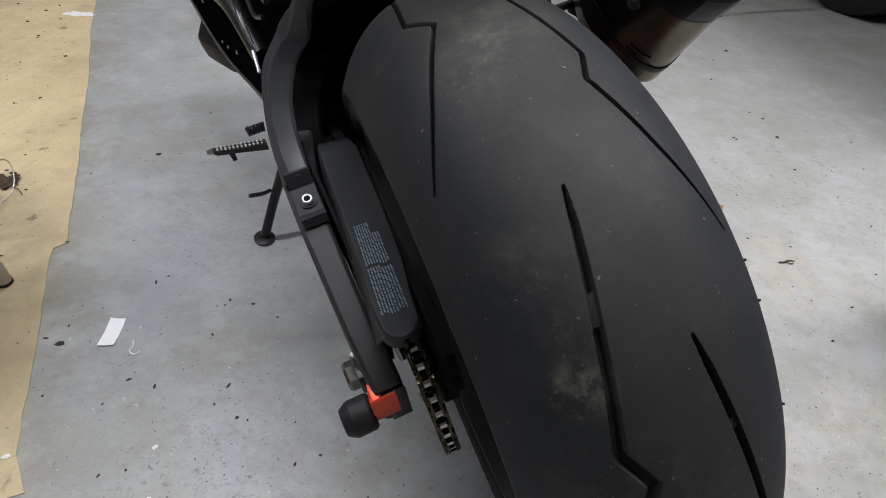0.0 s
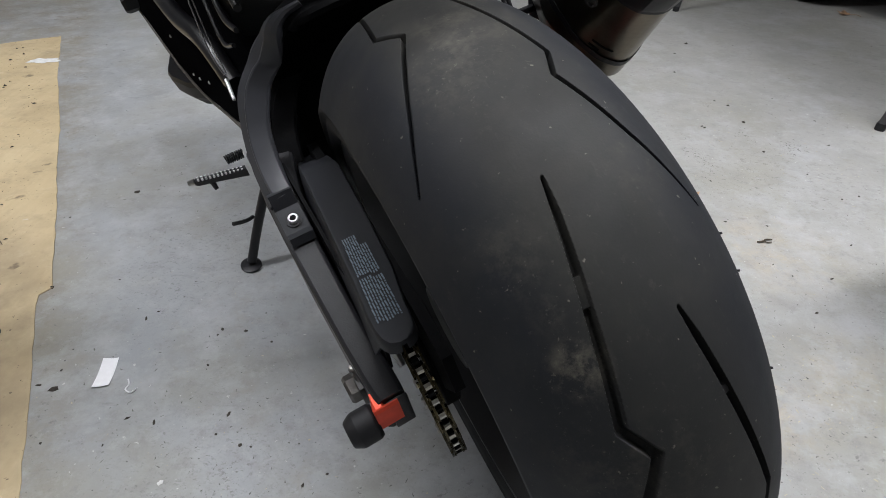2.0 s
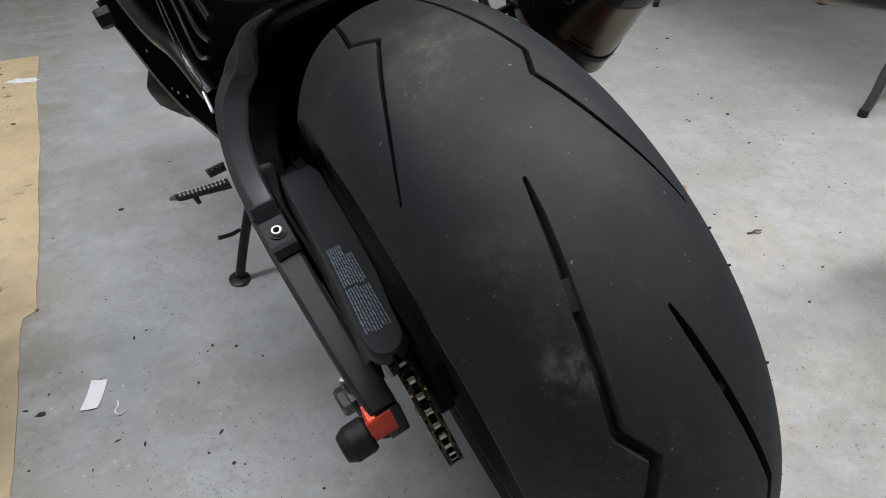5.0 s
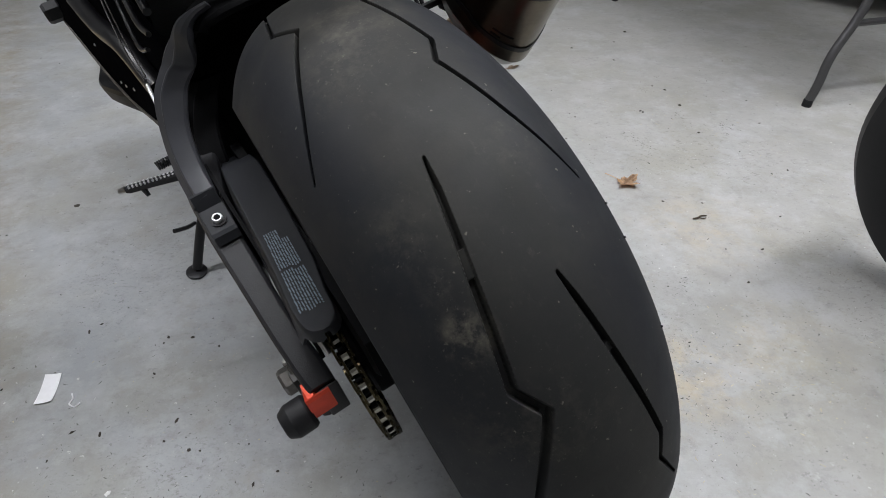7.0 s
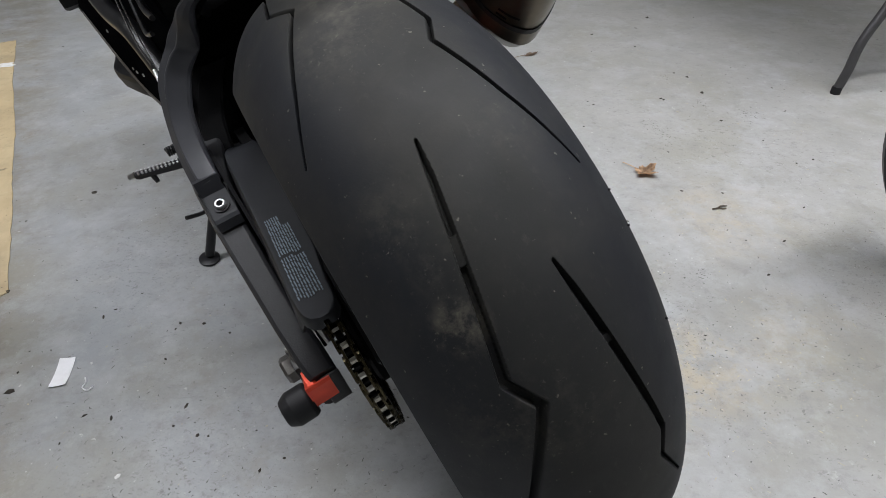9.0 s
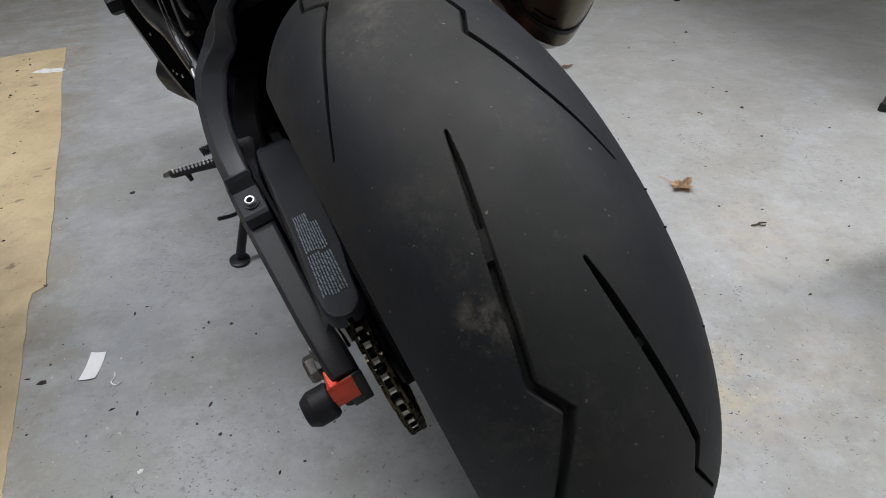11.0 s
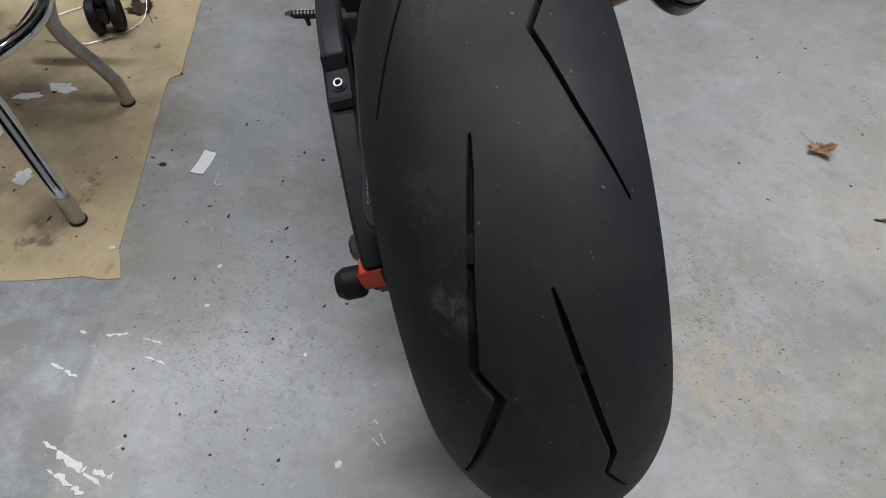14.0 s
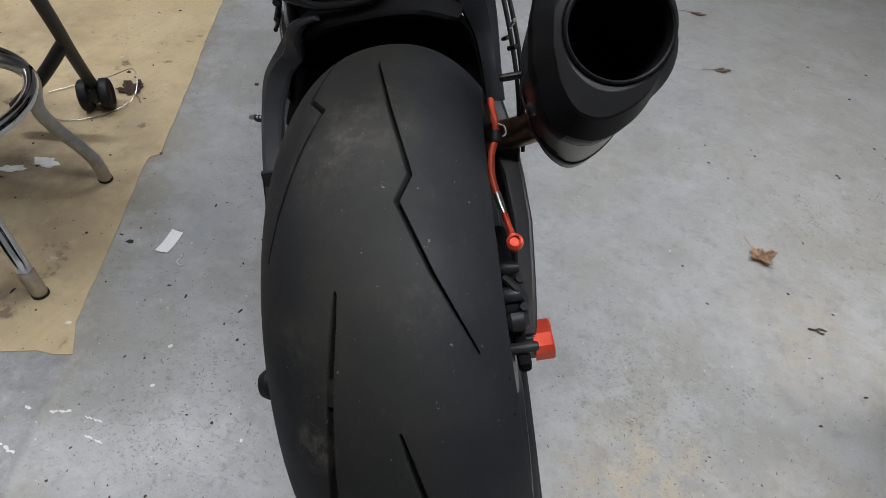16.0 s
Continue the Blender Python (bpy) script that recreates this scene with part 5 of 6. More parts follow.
def leaf(m, size, curl, label, seed, mat=LEAF, narrow=1.0):
    """A lobed leaf with curled edges, a mid rib and a stem."""
    rng = random.Random(seed)
    t = thing("leaf", m, label, "leaf")
    bm = bmesh.new()
    lean_x, lean_y, phase = rng.uniform(-1, 1), rng.uniform(-1, 1), rng.uniform(0, 6.28)
    n = 70
    reach = []
    for k in range(n):
        a = 2 * math.pi * k / n
        lobes = abs(math.cos(2.5 * (a - math.pi / 2))) ** 0.9
        reach.append(size * (0.27 + 0.27 * lobes + 0.035 * math.sin(17 * a + phase) + rng.uniform(-0.012, 0.012)) * (0.75 + 0.25 * math.sin(a)))
    rows = []
    for f in (0.04, 0.35, 0.7, 1.0):
        row = []
        for k in range(n):
            a = 2 * math.pi * k / n
            x, y = reach[k] * f * math.cos(a) * narrow, reach[k] * f * math.sin(a)
            z = 0.0015 + curl * (x * x * 22 * (1 + 0.6 * lean_x * x / size) + y * y * 9 * (1 + lean_y) + 0.004 * f * f * (1 + math.sin(3 * a + phase)))
            row.append((x, y, z))
        rows.append(row)
    loft(bm, rows, cap=False)
    bmesh.ops.solidify(bm, geom=list(bm.faces), thickness=0.0004)
    part("blade", bm, mat, t, sharp=70)
    bm = bmesh.new()
    tube(bm, [(0, size * 0.35, 0.003), (0, 0, 0.0025), (0, -size * 0.3, 0.004), (size * 0.05, -size * 0.6, 0.006), (0.0, -size * 0.85, 0.003)], [0.0004, 0.0009, 0.0010], 6, 3)
    part("stem", bm, mat, t)
    return t


leaf(pose(0.600, 1.135, 0, 0, 0, 217), 0.068, 0.6, "dry curled brown leaf on the floor", 1)
leaf(pose(0.45, 1.912, 0, 0, 0, -65), 0.07, 0.2, "flat dry brown leaf on the floor", 2, GREY_LEAF, 0.5)
leaf(pose(0.335, 2.276, 0, 0, 0, -80), 0.07, 0.15, "flat dry brown leaf on the floor", 3, GREY_LEAF, 0.5)
leaf(pose(-0.925, 0.955, 0.003, 0, 0, 60), 0.075, 0.25, "dark dry leaf lying on the plywood", 5, DARK_LEAF)
leaf(pose(1.83, 2.70, 0.0, 0, 0, 60), 0.07, 0.4, "dry orange-brown leaf beside the car tyre", 6)
bm = bmesh.new()
tube(bm, [(0.700, 0.973, 0.003), (0.712, 0.974, 0.004), (0.722, 0.982, 0.003), (0.735, 0.981, 0.004)], [0.0016, 0.0022, 0.0012], 6, 4)
tube(bm, [(0.716, 0.976, 0.003), (0.722, 0.972, 0.003), (0.730, 0.973, 0.003)], 0.0012, 6, 3)
tagged(part("twig", bm, TWIG), "short dark twig on the floor", "twig")

# paint spills and scratches
SPILLS = (
    ((-0.887, 0.660), 0.030, 0.017, 20, 0.003), ((-0.930, 0.612), 0.026, 0.013, 30, 0.003), ((-0.900, 0.515), 0.010, 0.022, 20, 0.003), ((-0.775, 0.437), 0.019, 0.019, 0, 0.003), ((-0.528, 0.371), 0.006, 0.004, 0, 0.003),
    ((-0.023, 0.198), 0.005, 0.006, 20, 0), ((-0.348, 0.410), 0.004, 0.004, 0, 0), ((-0.324, 0.339), 0.0035, 0.0035, 0, 0), ((-0.142, 0.323), 0.003, 0.003, 0, 0), ((-0.464, 0.229), 0.005, 0.003, 0, 0),
    ((-1.36, 1.97), 0.05, 0.03, 10, 0.003),
)
STREAKS = (
    (-0.399, 0.078, -0.337, 0.072, 0.003), (-0.372, 0.072, -0.323, 0.069, 0.0055), (-0.357, 0.069, -0.292, 0.061, 0.0035), (-0.313, 0.073, -0.284, 0.074, 0.006), (-0.368, 0.052, -0.346, 0.048, 0.002), (-0.354, 0.051, -0.305, 0.043, 0.0055),
    (-0.471, 0.171, -0.421, 0.168, 0.0035), (-0.430, 0.237, -0.402, 0.252, 0.0035), (-0.377, 0.254, -0.347, 0.258, 0.0022), (-0.355, 0.231, -0.321, 0.232, 0.0025), (-0.005, 0.271, 0.004, 0.267, 0.0015), (0.011, 0.257, 0.024, 0.246, 0.0016), (0.004, 0.247, 0.018, 0.240, 0.0014), (-0.305, 0.106, -0.301, 0.113, 0.0015),
)


def flake(ring, x, y, z, name, label, category, group):
    bm = bmesh.new()
    loft(bm, [[(px, py, z) for px, py in ring], [(x + (px - x) * 0.96, y + (py - y) * 0.96, z + 0.0006) for px, py in ring]])
    tagged(part(name, bm, WHITE_PAINT, smooth=False), label, category, group)


for i, ((x, y), a, b, turn, z) in enumerate(SPILLS):
    rng = random.Random(50 + i)
    c, s = math.cos(radians(turn)), math.sin(radians(turn))
    ring = []
    f1, f2, f3 = rng.uniform(0, 6.28), rng.uniform(0, 6.28), rng.uniform(0, 6.28)
    for k in range(44):
        t = 2 * math.pi * k / 44
        r = 0.9 + 0.16 * math.sin(2 * t + f1) + 0.12 * math.sin(5 * t + f2) + 0.07 * math.sin(9 * t + f3) + rng.uniform(-0.05, 0.05)
        u, v = a * r * math.cos(t), b * r * math.sin(t)
        ring.append((x + u * c - v * s, y + u * s + v * c))
    flake(ring, x, y, z, "paint_spill", "dried white paint spill", "paint spill", "white paint spills")
for i, (x0, y0, x1, y1, w) in enumerate(STREAKS):
    rng = random.Random(90 + i)
    d = Vector((x1 - x0, y1 - y0))
    side = Vector((-d.y, d.x)).normalized()
    # each streak is broken into two or three ragged flakes
    f = 0.0
    while f < 0.95:
        g = min(1.0, f + rng.uniform(0.3, 0.7))
        ring = []
        for s in (1, -1):
            for k in range(9):
                u = k / 8 if s > 0 else 1 - k / 8
                h = w * s * rng.uniform(0.25, 1.0) * math.sin(math.pi * (0.08 + 0.84 * u)) ** 0.5
                q = Vector((x0, y0)) + d * (f + (g - f) * u) + side * (h + w * 0.25 * math.sin(9 * u + i))
                ring.append((q.x, q.y))
        m = Vector((x0, y0)) + d * (f + g) / 2
        flake(ring, m.x, m.y, 0.00015 * (i % 6), "paint_scratch", "ragged white scratch in the floor paint", "scratch", "white floor scratches")
        f = g + rng.uniform(0.02, 0.08)

# loose dirt, too small to count
rng = random.Random(11)
verts, faces = [], []
KNOWN = ((-0.687, 1.139, 0.009), (-0.495, 0.722, 0.006), (-0.352, 0.698, 0.007), (-0.310, 0.695, 0.005), (-0.369, 0.681, 0.003), (-0.260, 0.670, 0.003), (-0.480, 0.740, 0.005), (-0.286, 0.740, 0.0025), (-0.574, 0.564, 0.010), (-0.602, 0.571, 0.007), (-0.582, 0.602, 0.005), (-0.351, 0.617, 0.004), (-0.289, 0.522, 0.007), (-0.437, 0.512, 0.006), (-0.395, 0.506, 0.006), (-0.452, 0.466, 0.004), (-0.542, 0.468, 0.003), (-0.173, 0.473, 0.003), (-0.155, 0.409, 0.005), (-0.257, 0.469, 0.004), (0.973, 2.269, 0.010), (0.893, 2.154, 0.007), (0.714, 2.099, 0.007), (0.832, 1.963, 0.007), (0.912, 1.566, 0.009), (0.883, 1.720, 0.007), (0.912, 1.685, 0.007), (1.092, 1.428, 0.006), (1.131, 1.583, 0.005), (1.027, 1.166, 0.006), (0.893, 1.385, 0.006), (0.784, 1.528, 0.006), (0.464, 1.419, 0.005), (0.516, 1.380, 0.004), (0.508, 0.945, 0.006), (0.448, 1.025, 0.004), (0.663, 1.051, 0.005), (0.750, 1.037, 0.004), (0.703, 0.901, 0.004), (0.800, 0.858, 0.006), (0.543, 0.617, 0.004), (0.627, 0.606, 0.003), (0.779, 1.536, 0.006), (0.575, 1.511, 0.005), (0.693, 1.227, 0.005), (0.725, 0.865, 0.003), (0.562, 0.761, 0.003), (0.448, 1.492, 0.006), (0.90, 0.97, 0.006), (-0.705, 0.80, 0.007), (0.72, 0.76, 0.006), (0.05, 0.10, 0.006))


def chip(x, y, s, z=0.0):
    n = rng.randint(4, 7)
    a0 = rng.uniform(0, 6.28)
    long = rng.uniform(0.35, 1.0)
    base = len(verts)
    for k in range(n):
        a = 2 * math.pi * k / n
        r = s * rng.uniform(0.6, 1.0)
        u, v = r * math.cos(a), r * long * math.sin(a)
        verts.append((x + u * math.cos(a0) - v * math.sin(a0), y + u * math.sin(a0) + v * math.cos(a0), z))
    verts.append((x, y, z + s * rng.uniform(0.25, 0.6)))
    for k in range(n):
        faces.append((base + k, base + (k + 1) % n, base + n))


for x, y, s in KNOWN:
    chip(x, y, s)
for i in range(800):
    x, y = rng.uniform(-1.6, 1.8), rng.uniform(-0.3, 3.2)
    on_board = x + 0.55 * y < -0.29 and y > 0.33 + 0.3 * (x + 0.474)
    chip(x, y, 0.0008 + 0.0032 * rng.random() ** 5, 0.003 if on_board else 0.0)
for i in range(80):
    x, y = -0.30 + rng.gauss(0, 0.14), 0.25 + rng.gauss(0, 0.14)
    if x + 0.5 * y > -0.30:
        chip(x, y, 0.001 + 0.003 * rng.random() ** 3)
for i in range(110):
    y = rng.uniform(0.35, 2.1)
    x = -0.30 - 0.52 * y - 0.05 - abs(rng.gauss(0, 0.18))
    chip(x, y, 0.0015 + 0.007 * rng.random() ** 3, 0.003)
me = bpy.data.meshes.new("floor_dirt")
me.from_pydata(verts, [], faces)
me.materials.append(DEBRIS)
tagged(new("floor_dirt", me), "scattered dark dirt chips and grit on the floor", "dirt", kind="stuff")
verts, faces = [], []


def fleck(x, y, length, width, turn, bend, z):
    """A short curved mark, standing a hair above the paint."""
    base, n = len(verts), 4
    for k in range(n + 1):
        f = k / n - 0.5
        a = turn + bend * f
        cx, cy = x + length * f * math.cos(a), y + length * f * math.sin(a)
        w = width * (1 - (2 * f) ** 2 * 0.85) * rng.uniform(0.3, 1.0)
        cx, cy = cx + rng.gauss(0, 0.0004), cy + rng.gauss(0, 0.0004)
        verts.append((cx - w * math.sin(a), cy + w * math.cos(a), z))
        verts.append((cx + w * math.sin(a), cy - w * math.cos(a), z))
    for k in range(n):
        faces.append((base + 2 * k, base + 2 * k + 1, base + 2 * k + 3, base + 2 * k + 2))


def flecks(cx, cy, sx, sy, count, turn, spread, long):
    for _ in range(count):
        fleck(cx + rng.gauss(0, sx), cy + rng.gauss(0, sy), long * rng.uniform(0.3, 1.0) ** 1.5, rng.uniform(0.0004, 0.0014), turn + rng.gauss(0, spread), rng.gauss(0, 0.45), rng.uniform(0.0003, 0.0006))


# lifted paint beside the tyre, the patch by the boards, and trodden streaks towards the table
flecks(0.40, 0.66, 0.10, 0.10, 240, 2.4, 3.0, 0.006)
flecks(0.55, 0.55, 0.16, 0.14, 240, 2.4, 3.0, 0.006)
flecks(0.80, 0.85, 0.22, 0.25, 110, 2.6, 3.0, 0.006)
flecks(-0.26, 0.30, 0.09, 0.08, 170, 0.5, 1.3, 0.006)
flecks(-0.16, 0.40, 0.10, 0.09, 90, 0.8, 1.3, 0.007)
flecks(-0.42, 0.52, 0.10, 0.10, 70, 0.6, 1.2, 0.009)
flecks(0.879, 1.492, 0.010, 0.026, 34, 1.85, 0.5, 0.014)
flecks(0.981, 1.410, 0.020, 0.024, 48, 2.25, 0.4, 0.016)
flecks(0.700, 1.345, 0.016, 0.045, 34, 1.9, 0.6, 0.012)
flecks(0.848, 1.690, 0.010, 0.018, 12, 2.2, 0.6, 0.012)
flecks(0.90, 1.60, 0.25, 0.30, 60, 2.3, 1.3, 0.006)
flecks(0.603, 0.767, 0.012, 0.012, 16, 2.6, 0.8, 0.008)
flecks(0.705, 1.320, 0.014, 0.030, 26, 2.0, 1.0, 0.008)
flecks(-0.55, 1.10, 0.12, 0.20, 60, 2.0, 1.2, 0.009)
for k in range(45):
    a = k / 45 * 2 * math.pi
    r = 0.030 * (1 + 0.35 * math.sin(2 * a + 0.6) + 0.2 * math.sin(3 * a))
    fleck(-0.262 + r * math.cos(a) + rng.gauss(0, 0.003), 0.272 + r * 0.9 * math.sin(a) + rng.gauss(0, 0.003), rng.uniform(0.002, 0.006), rng.uniform(0.0004, 0.0010), a + 1.57 + rng.gauss(0, 0.8), 0.5, 0.0004)
me = bpy.data.meshes.new("floor_nicks")
me.from_pydata(verts, [], faces)
me.materials.append(NICK)
tagged(new("floor_nicks", me), "short grey nicks and scuffs in the floor paint", "nicks", kind="stuff")
verts, faces = [], []
flecks(0.43, 0.575, 0.06, 0.05, 130, 2.4, 1.5, 0.010)
flecks(0.62, 0.50, 0.12, 0.10, 110, 2.4, 1.5, 0.010)
flecks(0.75, 0.95, 0.30, 0.35, 120, 2.4, 1.5, 0.009)
flecks(0.80, 1.65, 0.12, 0.25, 70, 2.2, 0.8, 0.016)
flecks(1.10, 1.40, 0.20, 0.20, 50, 2.4, 1.2, 0.012)
flecks(-0.25, 0.45, 0.22, 0.25, 90, 0.4, 1.5, 0.006)
me = bpy.data.meshes.new("floor_wear")
me.from_pydata(verts, [], faces)
me.materials.append(SAND)
tagged(new("floor_wear", me), "pale sandy flecks where the floor paint has worn off", "wear", kind="stuff")


# chrome stool
def stool():
    cx, cy = -0.826, 0.496
    t = thing("stool", pose(cx, cy, 0.003), "chrome stool with foot ring and four bent legs on plywood", "stool")
    bm = bmesh.new()
    prof = [(0.171 + 0.0115 * math.cos(a), 0.277 + 0.0115 * math.sin(a)) for a in np.linspace(0, 2 * math.pi, 14, endpoint=False)]
    lathe(bm, prof, 72, pose(-0.008, -0.012, -0.003), closed=True)
    part("foot_ring", bm, CHROME, t, "bright chrome foot ring")
    for k in range(4):
        a = radians(-25.5 + 90 * k)
        c, s = math.cos(a), math.sin(a)
        foot = 0.228 if k % 2 == 0 else 0.196

        def p(r, z):
            return (r * c, r * s, z)
        bm = bmesh.new()
        tube(bm, [p(foot, 0.055), p(foot - 0.012, 0.09), p(foot - 0.05, 0.19), p(0.158, 0.262), p(0.128, 0.303), p(0.075, 0.320), p(0.015, 0.325)], 0.0125, 16, 6)
        part("leg", bm, CHROME if k % 2 == 0 else DULL_CHROME, t)
        bm = bmesh.new()
        tube(bm, [p(foot + 0.004, 0.004), p(foot + 0.003, 0.03), p(foot - 0.001, 0.062)], 0.0129, 16, 4)
        leg = part("leg_sleeve", bm, DULL_CHROME, t, "scuffed dull end of the leg")
        bm = bmesh.new()
        lathe(bm, [(0.0, 0.0), (0.0135, 0.0), (0.0145, 0.001), (0.0145, 0.005), (0.0, 0.005)], 20, pose(*p(foot + 0.004, -0.0005)))
        part("foot_cap", bm, BLACK_RUBBER, t)
    bm = bmesh.new()
    lathe(bm, [(0.0, 0.285), (0.032, 0.285), (0.034, 0.29), (0.034, 0.36), (0.025, 0.365), (0.025, 0.60), (0.0, 0.60)], 32)
    part("column", bm, CHROME, t, "chrome centre column")
    bm = bmesh.new()
    lathe(bm, [(0.0, 0.60), (0.16, 0.60), (0.175, 0.61), (0.175, 0.64), (0.16, 0.66), (0.0, 0.665)], 48)
    part("seat", bm, BLACK_RUBBER, t, "round padded seat")
    return t


stool()


# black rolling frame on casters
def caster(parent, x, y, turn, z=0.0):
    c, s = math.cos(radians(turn)), math.sin(radians(turn))
    m = pose(x, y, z, 0, 0, turn)
    for dx in (-0.022, 0.022):
        bm = bmesh.new()
        lathe(bm, [(0.0, -0.008), (0.014, -0.010), (0.024, -0.006), (0.031, -0.012), (0.036, -0.008), (0.037, 0.0), (0.036, 0.008), (0.031, 0.012), (0.024, 0.006), (0.0, 0.008)], 32, m @ pose(dx, 0, 0.037) @ ALONG_X)
        part("caster_wheel", bm, BLACK_RUBBER, parent, "black twin caster wheel")
    bm = bmesh.new()
    box(bm, (-0.008, -0.028, 0.028), (0.008, 0.02, 0.064), 0.005, m=m)
    part("caster_fork", bm, BLACK_PAINT, parent)


cart = thing("rolling_stand", pose(-1.05, 0.72, 0.003), "black tubular rolling stand on twin casters", "rolling stand")
FEET = ((0.116, 0.146, 40), (-0.172, 0.056, 110), (0.057, -0.217, -30), (-0.25, -0.20, 10))
for x, y, turn in FEET:
    caster(cart, x, y, turn)
for pts in (((0.116, 0.146, 0.06), (0.16, 0.10, 0.17), (0.22, 0.045, 0.30), (0.30, -0.03, 0.46)), ((0.185, 0.080, 0.225), (0.12, 0.04, 0.14), (0.05, 0.0, 0.066)),
            ((-0.172, 0.056, 0.06), (-0.10, 0.02, 0.30), (0.0, -0.03, 0.46)), ((0.057, -0.217, 0.06), (0.05, -0.16, 0.30), (0.06, -0.10, 0.46)), ((-0.25, -0.20, 0.06), (-0.18, -0.15, 0.30), (-0.10, -0.10, 0.46))):
    bm = bmesh.new()
    tube(bm, pts, 0.0135, 12, 4)
    part("leg", bm, BLACK_PAINT, cart)
bm = bmesh.new()
lathe(bm, [(0.0, 0.44), (0.05, 0.44), (0.055, 0.45), (0.055, 0.48), (0.0, 0.485)], 24, pose(0.05, -0.06, 0))
box(bm, (-0.14, -0.13, 0.452), (0.33, 0.0, 0.475), 0.004)
part("top_plate", bm, BLACK_PAINT, cart)
bm = bmesh.new()
tube(bm, [(-1.08, 0.85, 0.006), (-1.01, 0.96, 0.010), (-0.93, 0.985, 0.045), (-0.885, 0.91, 0.012), (-0.94, 0.80, 0.006), (-1.03, 0.77, 0.006)], 0.0012, 8, 8)
tagged(part("wire_loop", bm, DULL_CHROME), "thin loop of pale wire lying on the plywood", "wire")

# black tool box with cut corners, beside the camera
case = thing("tool_box", pose(-0.586, 0.120, 0, 0, 0, 205), "black plastic tool box with cut corners on the floor", "tool box")


def cut_box(z0, z1, grow, mat, name):
    bm = bmesh.new()
    mx, my = 0.283, 0.10
    rows = []
    for z, g in ((z0, grow - 0.006), (z0 + 0.004, grow), (z1 - 0.006, grow), (z1 - 0.0015, grow - 0.004), (z1, grow - 0.010)):
        rows.append([(x + g * (1 if x > mx else -1), y + g * (1 if y > my else -1), z) for x, y in CASE_RING])
    loft(bm, rows)
    part(name, bm, mat, case, sharp=20)


CASE_RING = [(0.0, 0.0)]
for length, a in ((0.16, 315), (0.34, 0), (0.16, 45), (0.20, 90), (0.16, 135), (0.34, 180), (0.16, 225)):
    x, y = CASE_RING[-1]
    CASE_RING.append((x + length * math.cos(radians(a)), y + length * math.sin(radians(a))))
cut_box(0.0, 0.150, -0.006, BOX_PLASTIC, "case_body")
cut_box(0.152, 0.200, 0.0, BOX_PLASTIC, "lid")


# second motorcycle beside the first: only its wheel comes into view
def second_motorcycle():
    t = thing("motorcycle", pose(1.02, 0.58, 0.2954, 0, -11.5, 25) @ pose(0, 0, -0.30), "second parked motorcycle, only its black wheel in view", "motorcycle")
    m = pose(0, 0, 0.30) @ ALONG_X
    bm = bmesh.new()
    lathe(bm, [(0.19, -0.05), (0.216, -0.055), (0.216, 0.055), (0.19, 0.05), (0.185, 0.0)], 72, m, closed=True)
    w = part("front_wheel", bm, BLACK_PAINT, t, "black wheel with a smooth worn tyre")
    bm = bmesh.new()
    prof = [(0.205, -0.05), (0.225, -0.062), (0.255, -0.066), (0.275, -0.060), (0.290, -0.042), (0.298, -0.02), (0.300, 0.0), (0.298, 0.02), (0.290, 0.042), (0.275, 0.060), (0.255, 0.066), (0.225, 0.062), (0.205, 0.05)]
    lathe(bm, prof, 96, m, closed=True)
    part("tyre", bm, BLACK_RUBBER, w, "smooth black tyre")
    for i in range(5):
        a = 2 * math.pi * i / 5
        bm = bmesh.new()
        tube(bm, [(0, 0.03 * math.cos(a), 0.30 + 0.03 * math.sin(a)), (0, 0.19 * math.cos(a), 0.30 + 0.19 * math.sin(a))], 0.014, 10, 1)
        part("spoke", bm, BLACK_PAINT, w)
    bm = bmesh.new()
    lathe(bm, [(0, -0.05), (0.04, -0.05), (0.045, 0.0), (0.04, 0.05), (0, 0.05)], 24, m)
    part("hub", bm, BLACK_PAINT, w)


second_motorcycle()


# folding table with bent tube legs
def folding_table():
    t = thing("folding_table", pose(1.1825, 2.126, 0, 0, 0, 10.4), "folding table with grey bent tube legs", "table")
    for sy in (-1, 1):
        for sx in ((0, 1) if sy < 0 else (0,)):      # a pair of legs at one end, a single one at the other
            bm = bmesh.new()
            x = sx * 0.54
            y = sy * 0.605
            tube(bm, [(x, y, 0.006), (x + (0.012 if not sx else -0.012), y, 0.07), (x + (0.03 if not sx else -0.03), y - sy * 0.01, 0.15), (x + (0.095 if not sx else -0.095), y - sy * 0.02, 0.32), (x + (0.14 if not sx else -0.14), y - sy * 0.05, 0.70)], 0.0130, 12, 5)
            leg = part("leg", bm, GREY_TUBE, t)
            bm = bmesh.new()
            lathe(bm, [(0, 0), (0.0138, 0.0), (0.0138, 0.018), (0.0128, 0.021), (0.0, 0.021)], 16, pose(x, y, 0.0))
            part("foot_cap", bm, BLACK_RUBBER, leg)
    bm = bmesh.new()
    tube(bm, [(0.065, -0.593, 0.235), (0.475, -0.593, 0.235)], 0.010, 10, 1)
    part("cross_bar", bm, GREY_TUBE, t)
    bm = bmesh.new()
    box(bm, (0.02, -0.76, 0.70), (0.56, 0.66, 0.74), 0.012, 2)
    part("tabletop", bm, WHITE_METAL, t, "pale plastic tabletop")


folding_table()


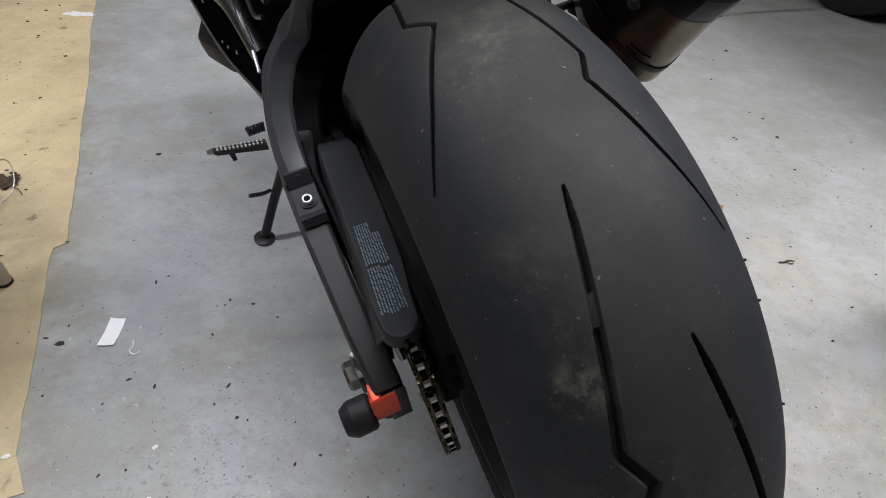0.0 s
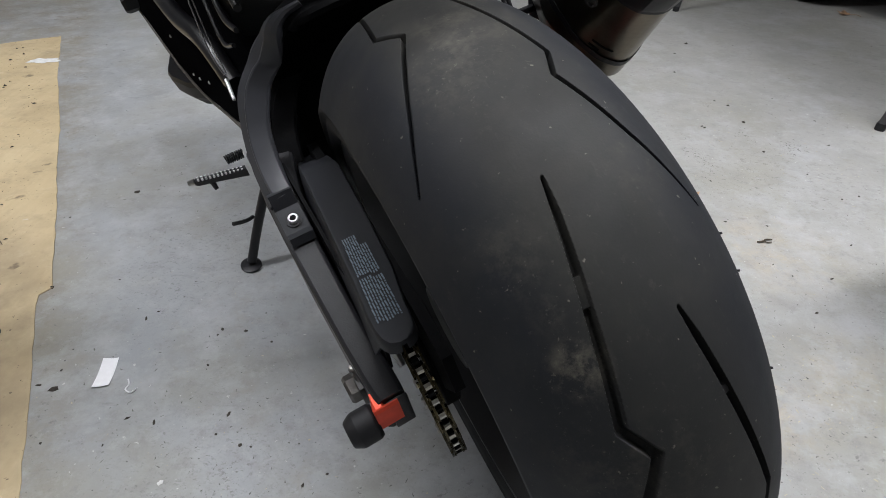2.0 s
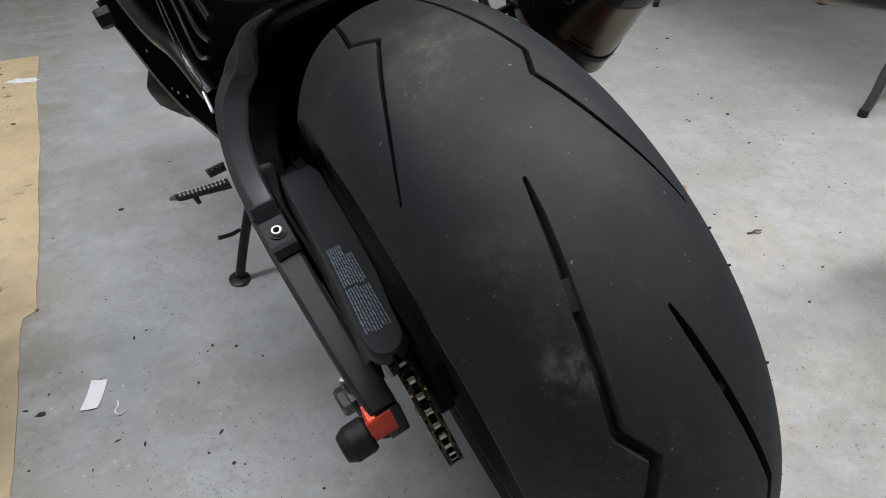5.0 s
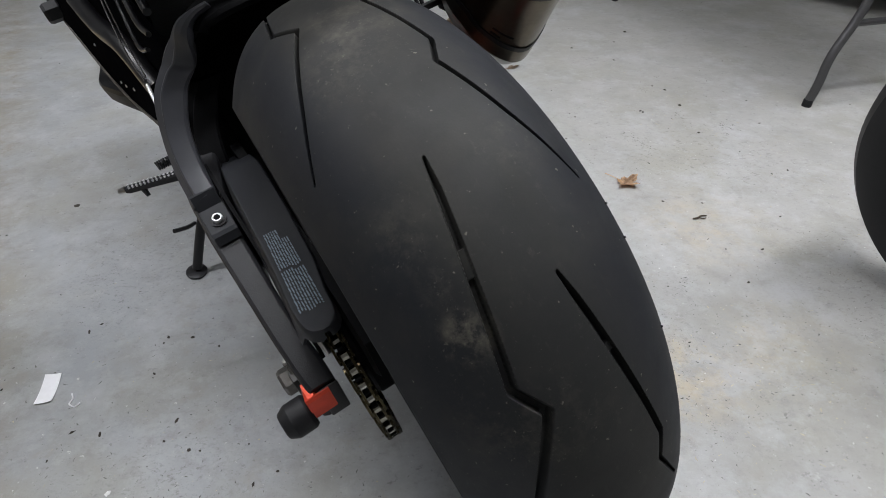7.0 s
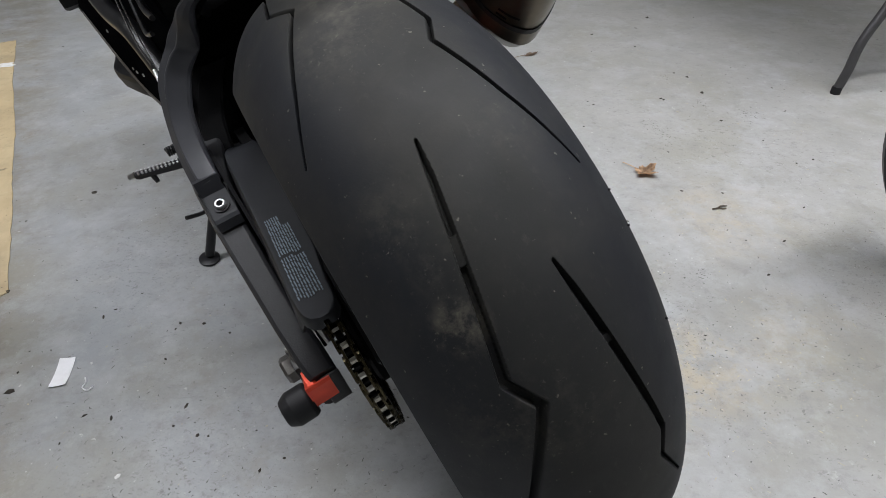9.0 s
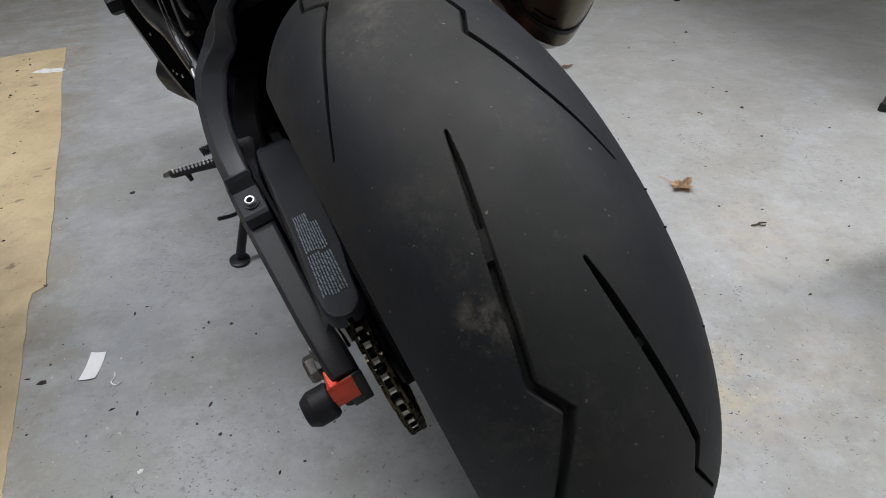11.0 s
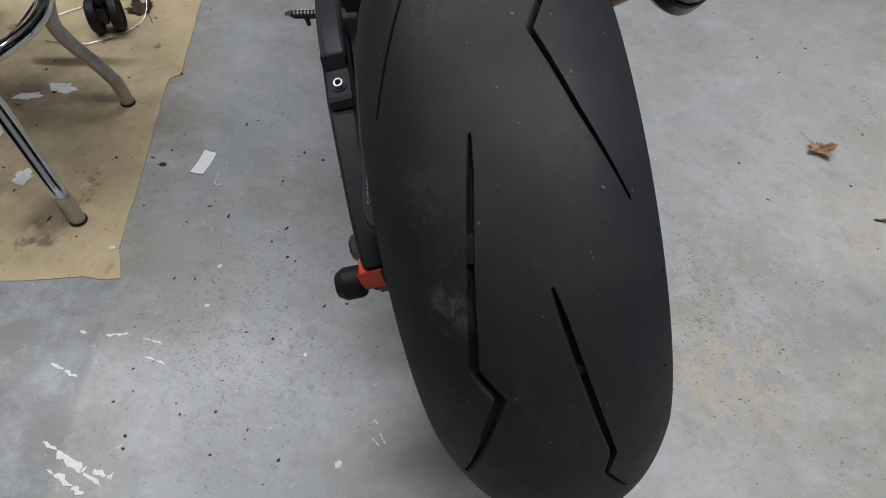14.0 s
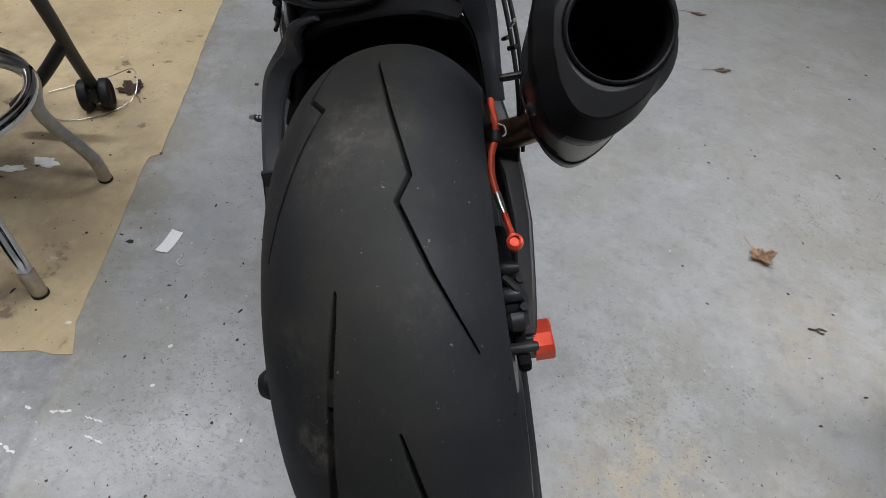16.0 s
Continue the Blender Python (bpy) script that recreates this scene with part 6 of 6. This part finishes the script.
# parked car, parallel to the motorcycle
def car():
    t = thing("car", pose(1.70, 2.96, 0, 0, 0, YAW), "dark parked car with alloy wheels", "car")
    # local x away from the camera's side, y ahead; the near front wheel stands at the origin
    W, F, B = 1.72, 0.85, -3.45
    rows = []
    for y, lo, hi in ((F, 0.35, 0.62), (F - 0.12, 0.20, 0.74), (0.45, 0.18, 0.82), (-0.45, 0.18, 0.95), (-0.75, 0.18, 0.98), (-2.2, 0.18, 0.98), (-2.9, 0.20, 0.98), (B + 0.1, 0.24, 0.90), (B, 0.40, 0.80)):
        rows.append([(0.04, y, lo), (-0.02, y, lo + 0.08), (-0.03, y, (lo + hi) / 2), (0.03, y, hi), (W / 2, y, hi + 0.04), (W - 0.03, y, hi), (W + 0.03, y, (lo + hi) / 2), (W + 0.02, y, lo + 0.08), (W - 0.04, y, lo)])
    bm = bmesh.new()
    loft(bm, rows)
    body = part("body", bm, CAR_PAINT, t, "dark glossy car body", sharp=40)
    bm = bmesh.new()
    loft(bm, [[(0.10, y, lo), (W - 0.10, y, lo), (W - 0.28, y, hi), (0.28, y, hi)] for y, lo, hi in ((-0.55, 0.95, 0.96), (-1.15, 0.97, 1.38), (-2.2, 0.97, 1.42), (-3.1, 0.95, 0.97))])
    part("cabin", bm, GLASS_DARK, t, "dark glass cabin")
    for wy in (0.0, -2.6):
        for wx, flip in ((0.0, True), (W - 0.0, False)):
            m = pose(wx + (0.09 if flip else -0.09), wy, 0.315) @ pose(0, 0, 0, 0, -90 if flip else 90, 0)
            bm = bmesh.new()
            lathe(bm, [(0.205, -0.10), (0.28, -0.105), (0.308, -0.095), (0.315, -0.06), (0.315, 0.06), (0.308, 0.095), (0.28, 0.105), (0.225, 0.10), (0.205, 0.09)], 72, m, closed=True)
            w = part("wheel", bm, BLACK_RUBBER, t, "car tyre with a silver alloy rim")
            bm = bmesh.new()
            lathe(bm, [(0.19, -0.08), (0.21, -0.09), (0.21, 0.095), (0.218, 0.098), (0.218, 0.088), (0.19, 0.07)], 64, m, closed=True)
            part("rim", bm, STEEL, w)
            for i in range(10):
                a = 2 * math.pi * i / 10
                bm = bmesh.new()
                tube(bm, [(0.04 * math.cos(a), 0.04 * math.sin(a), 0.075), (0.20 * math.cos(a), 0.20 * math.sin(a), 0.085)], [0.016, 0.010], 8, 1)
                bmesh.ops.transform(bm, matrix=m, verts=bm.verts)
                part("spoke", bm, STEEL, w)
            bm = bmesh.new()
            lathe(bm, [(0.0, 0.07), (0.05, 0.07), (0.05, 0.09), (0.0, 0.095)], 24, m)
            part("hub_cap", bm, STEEL, w)


car()
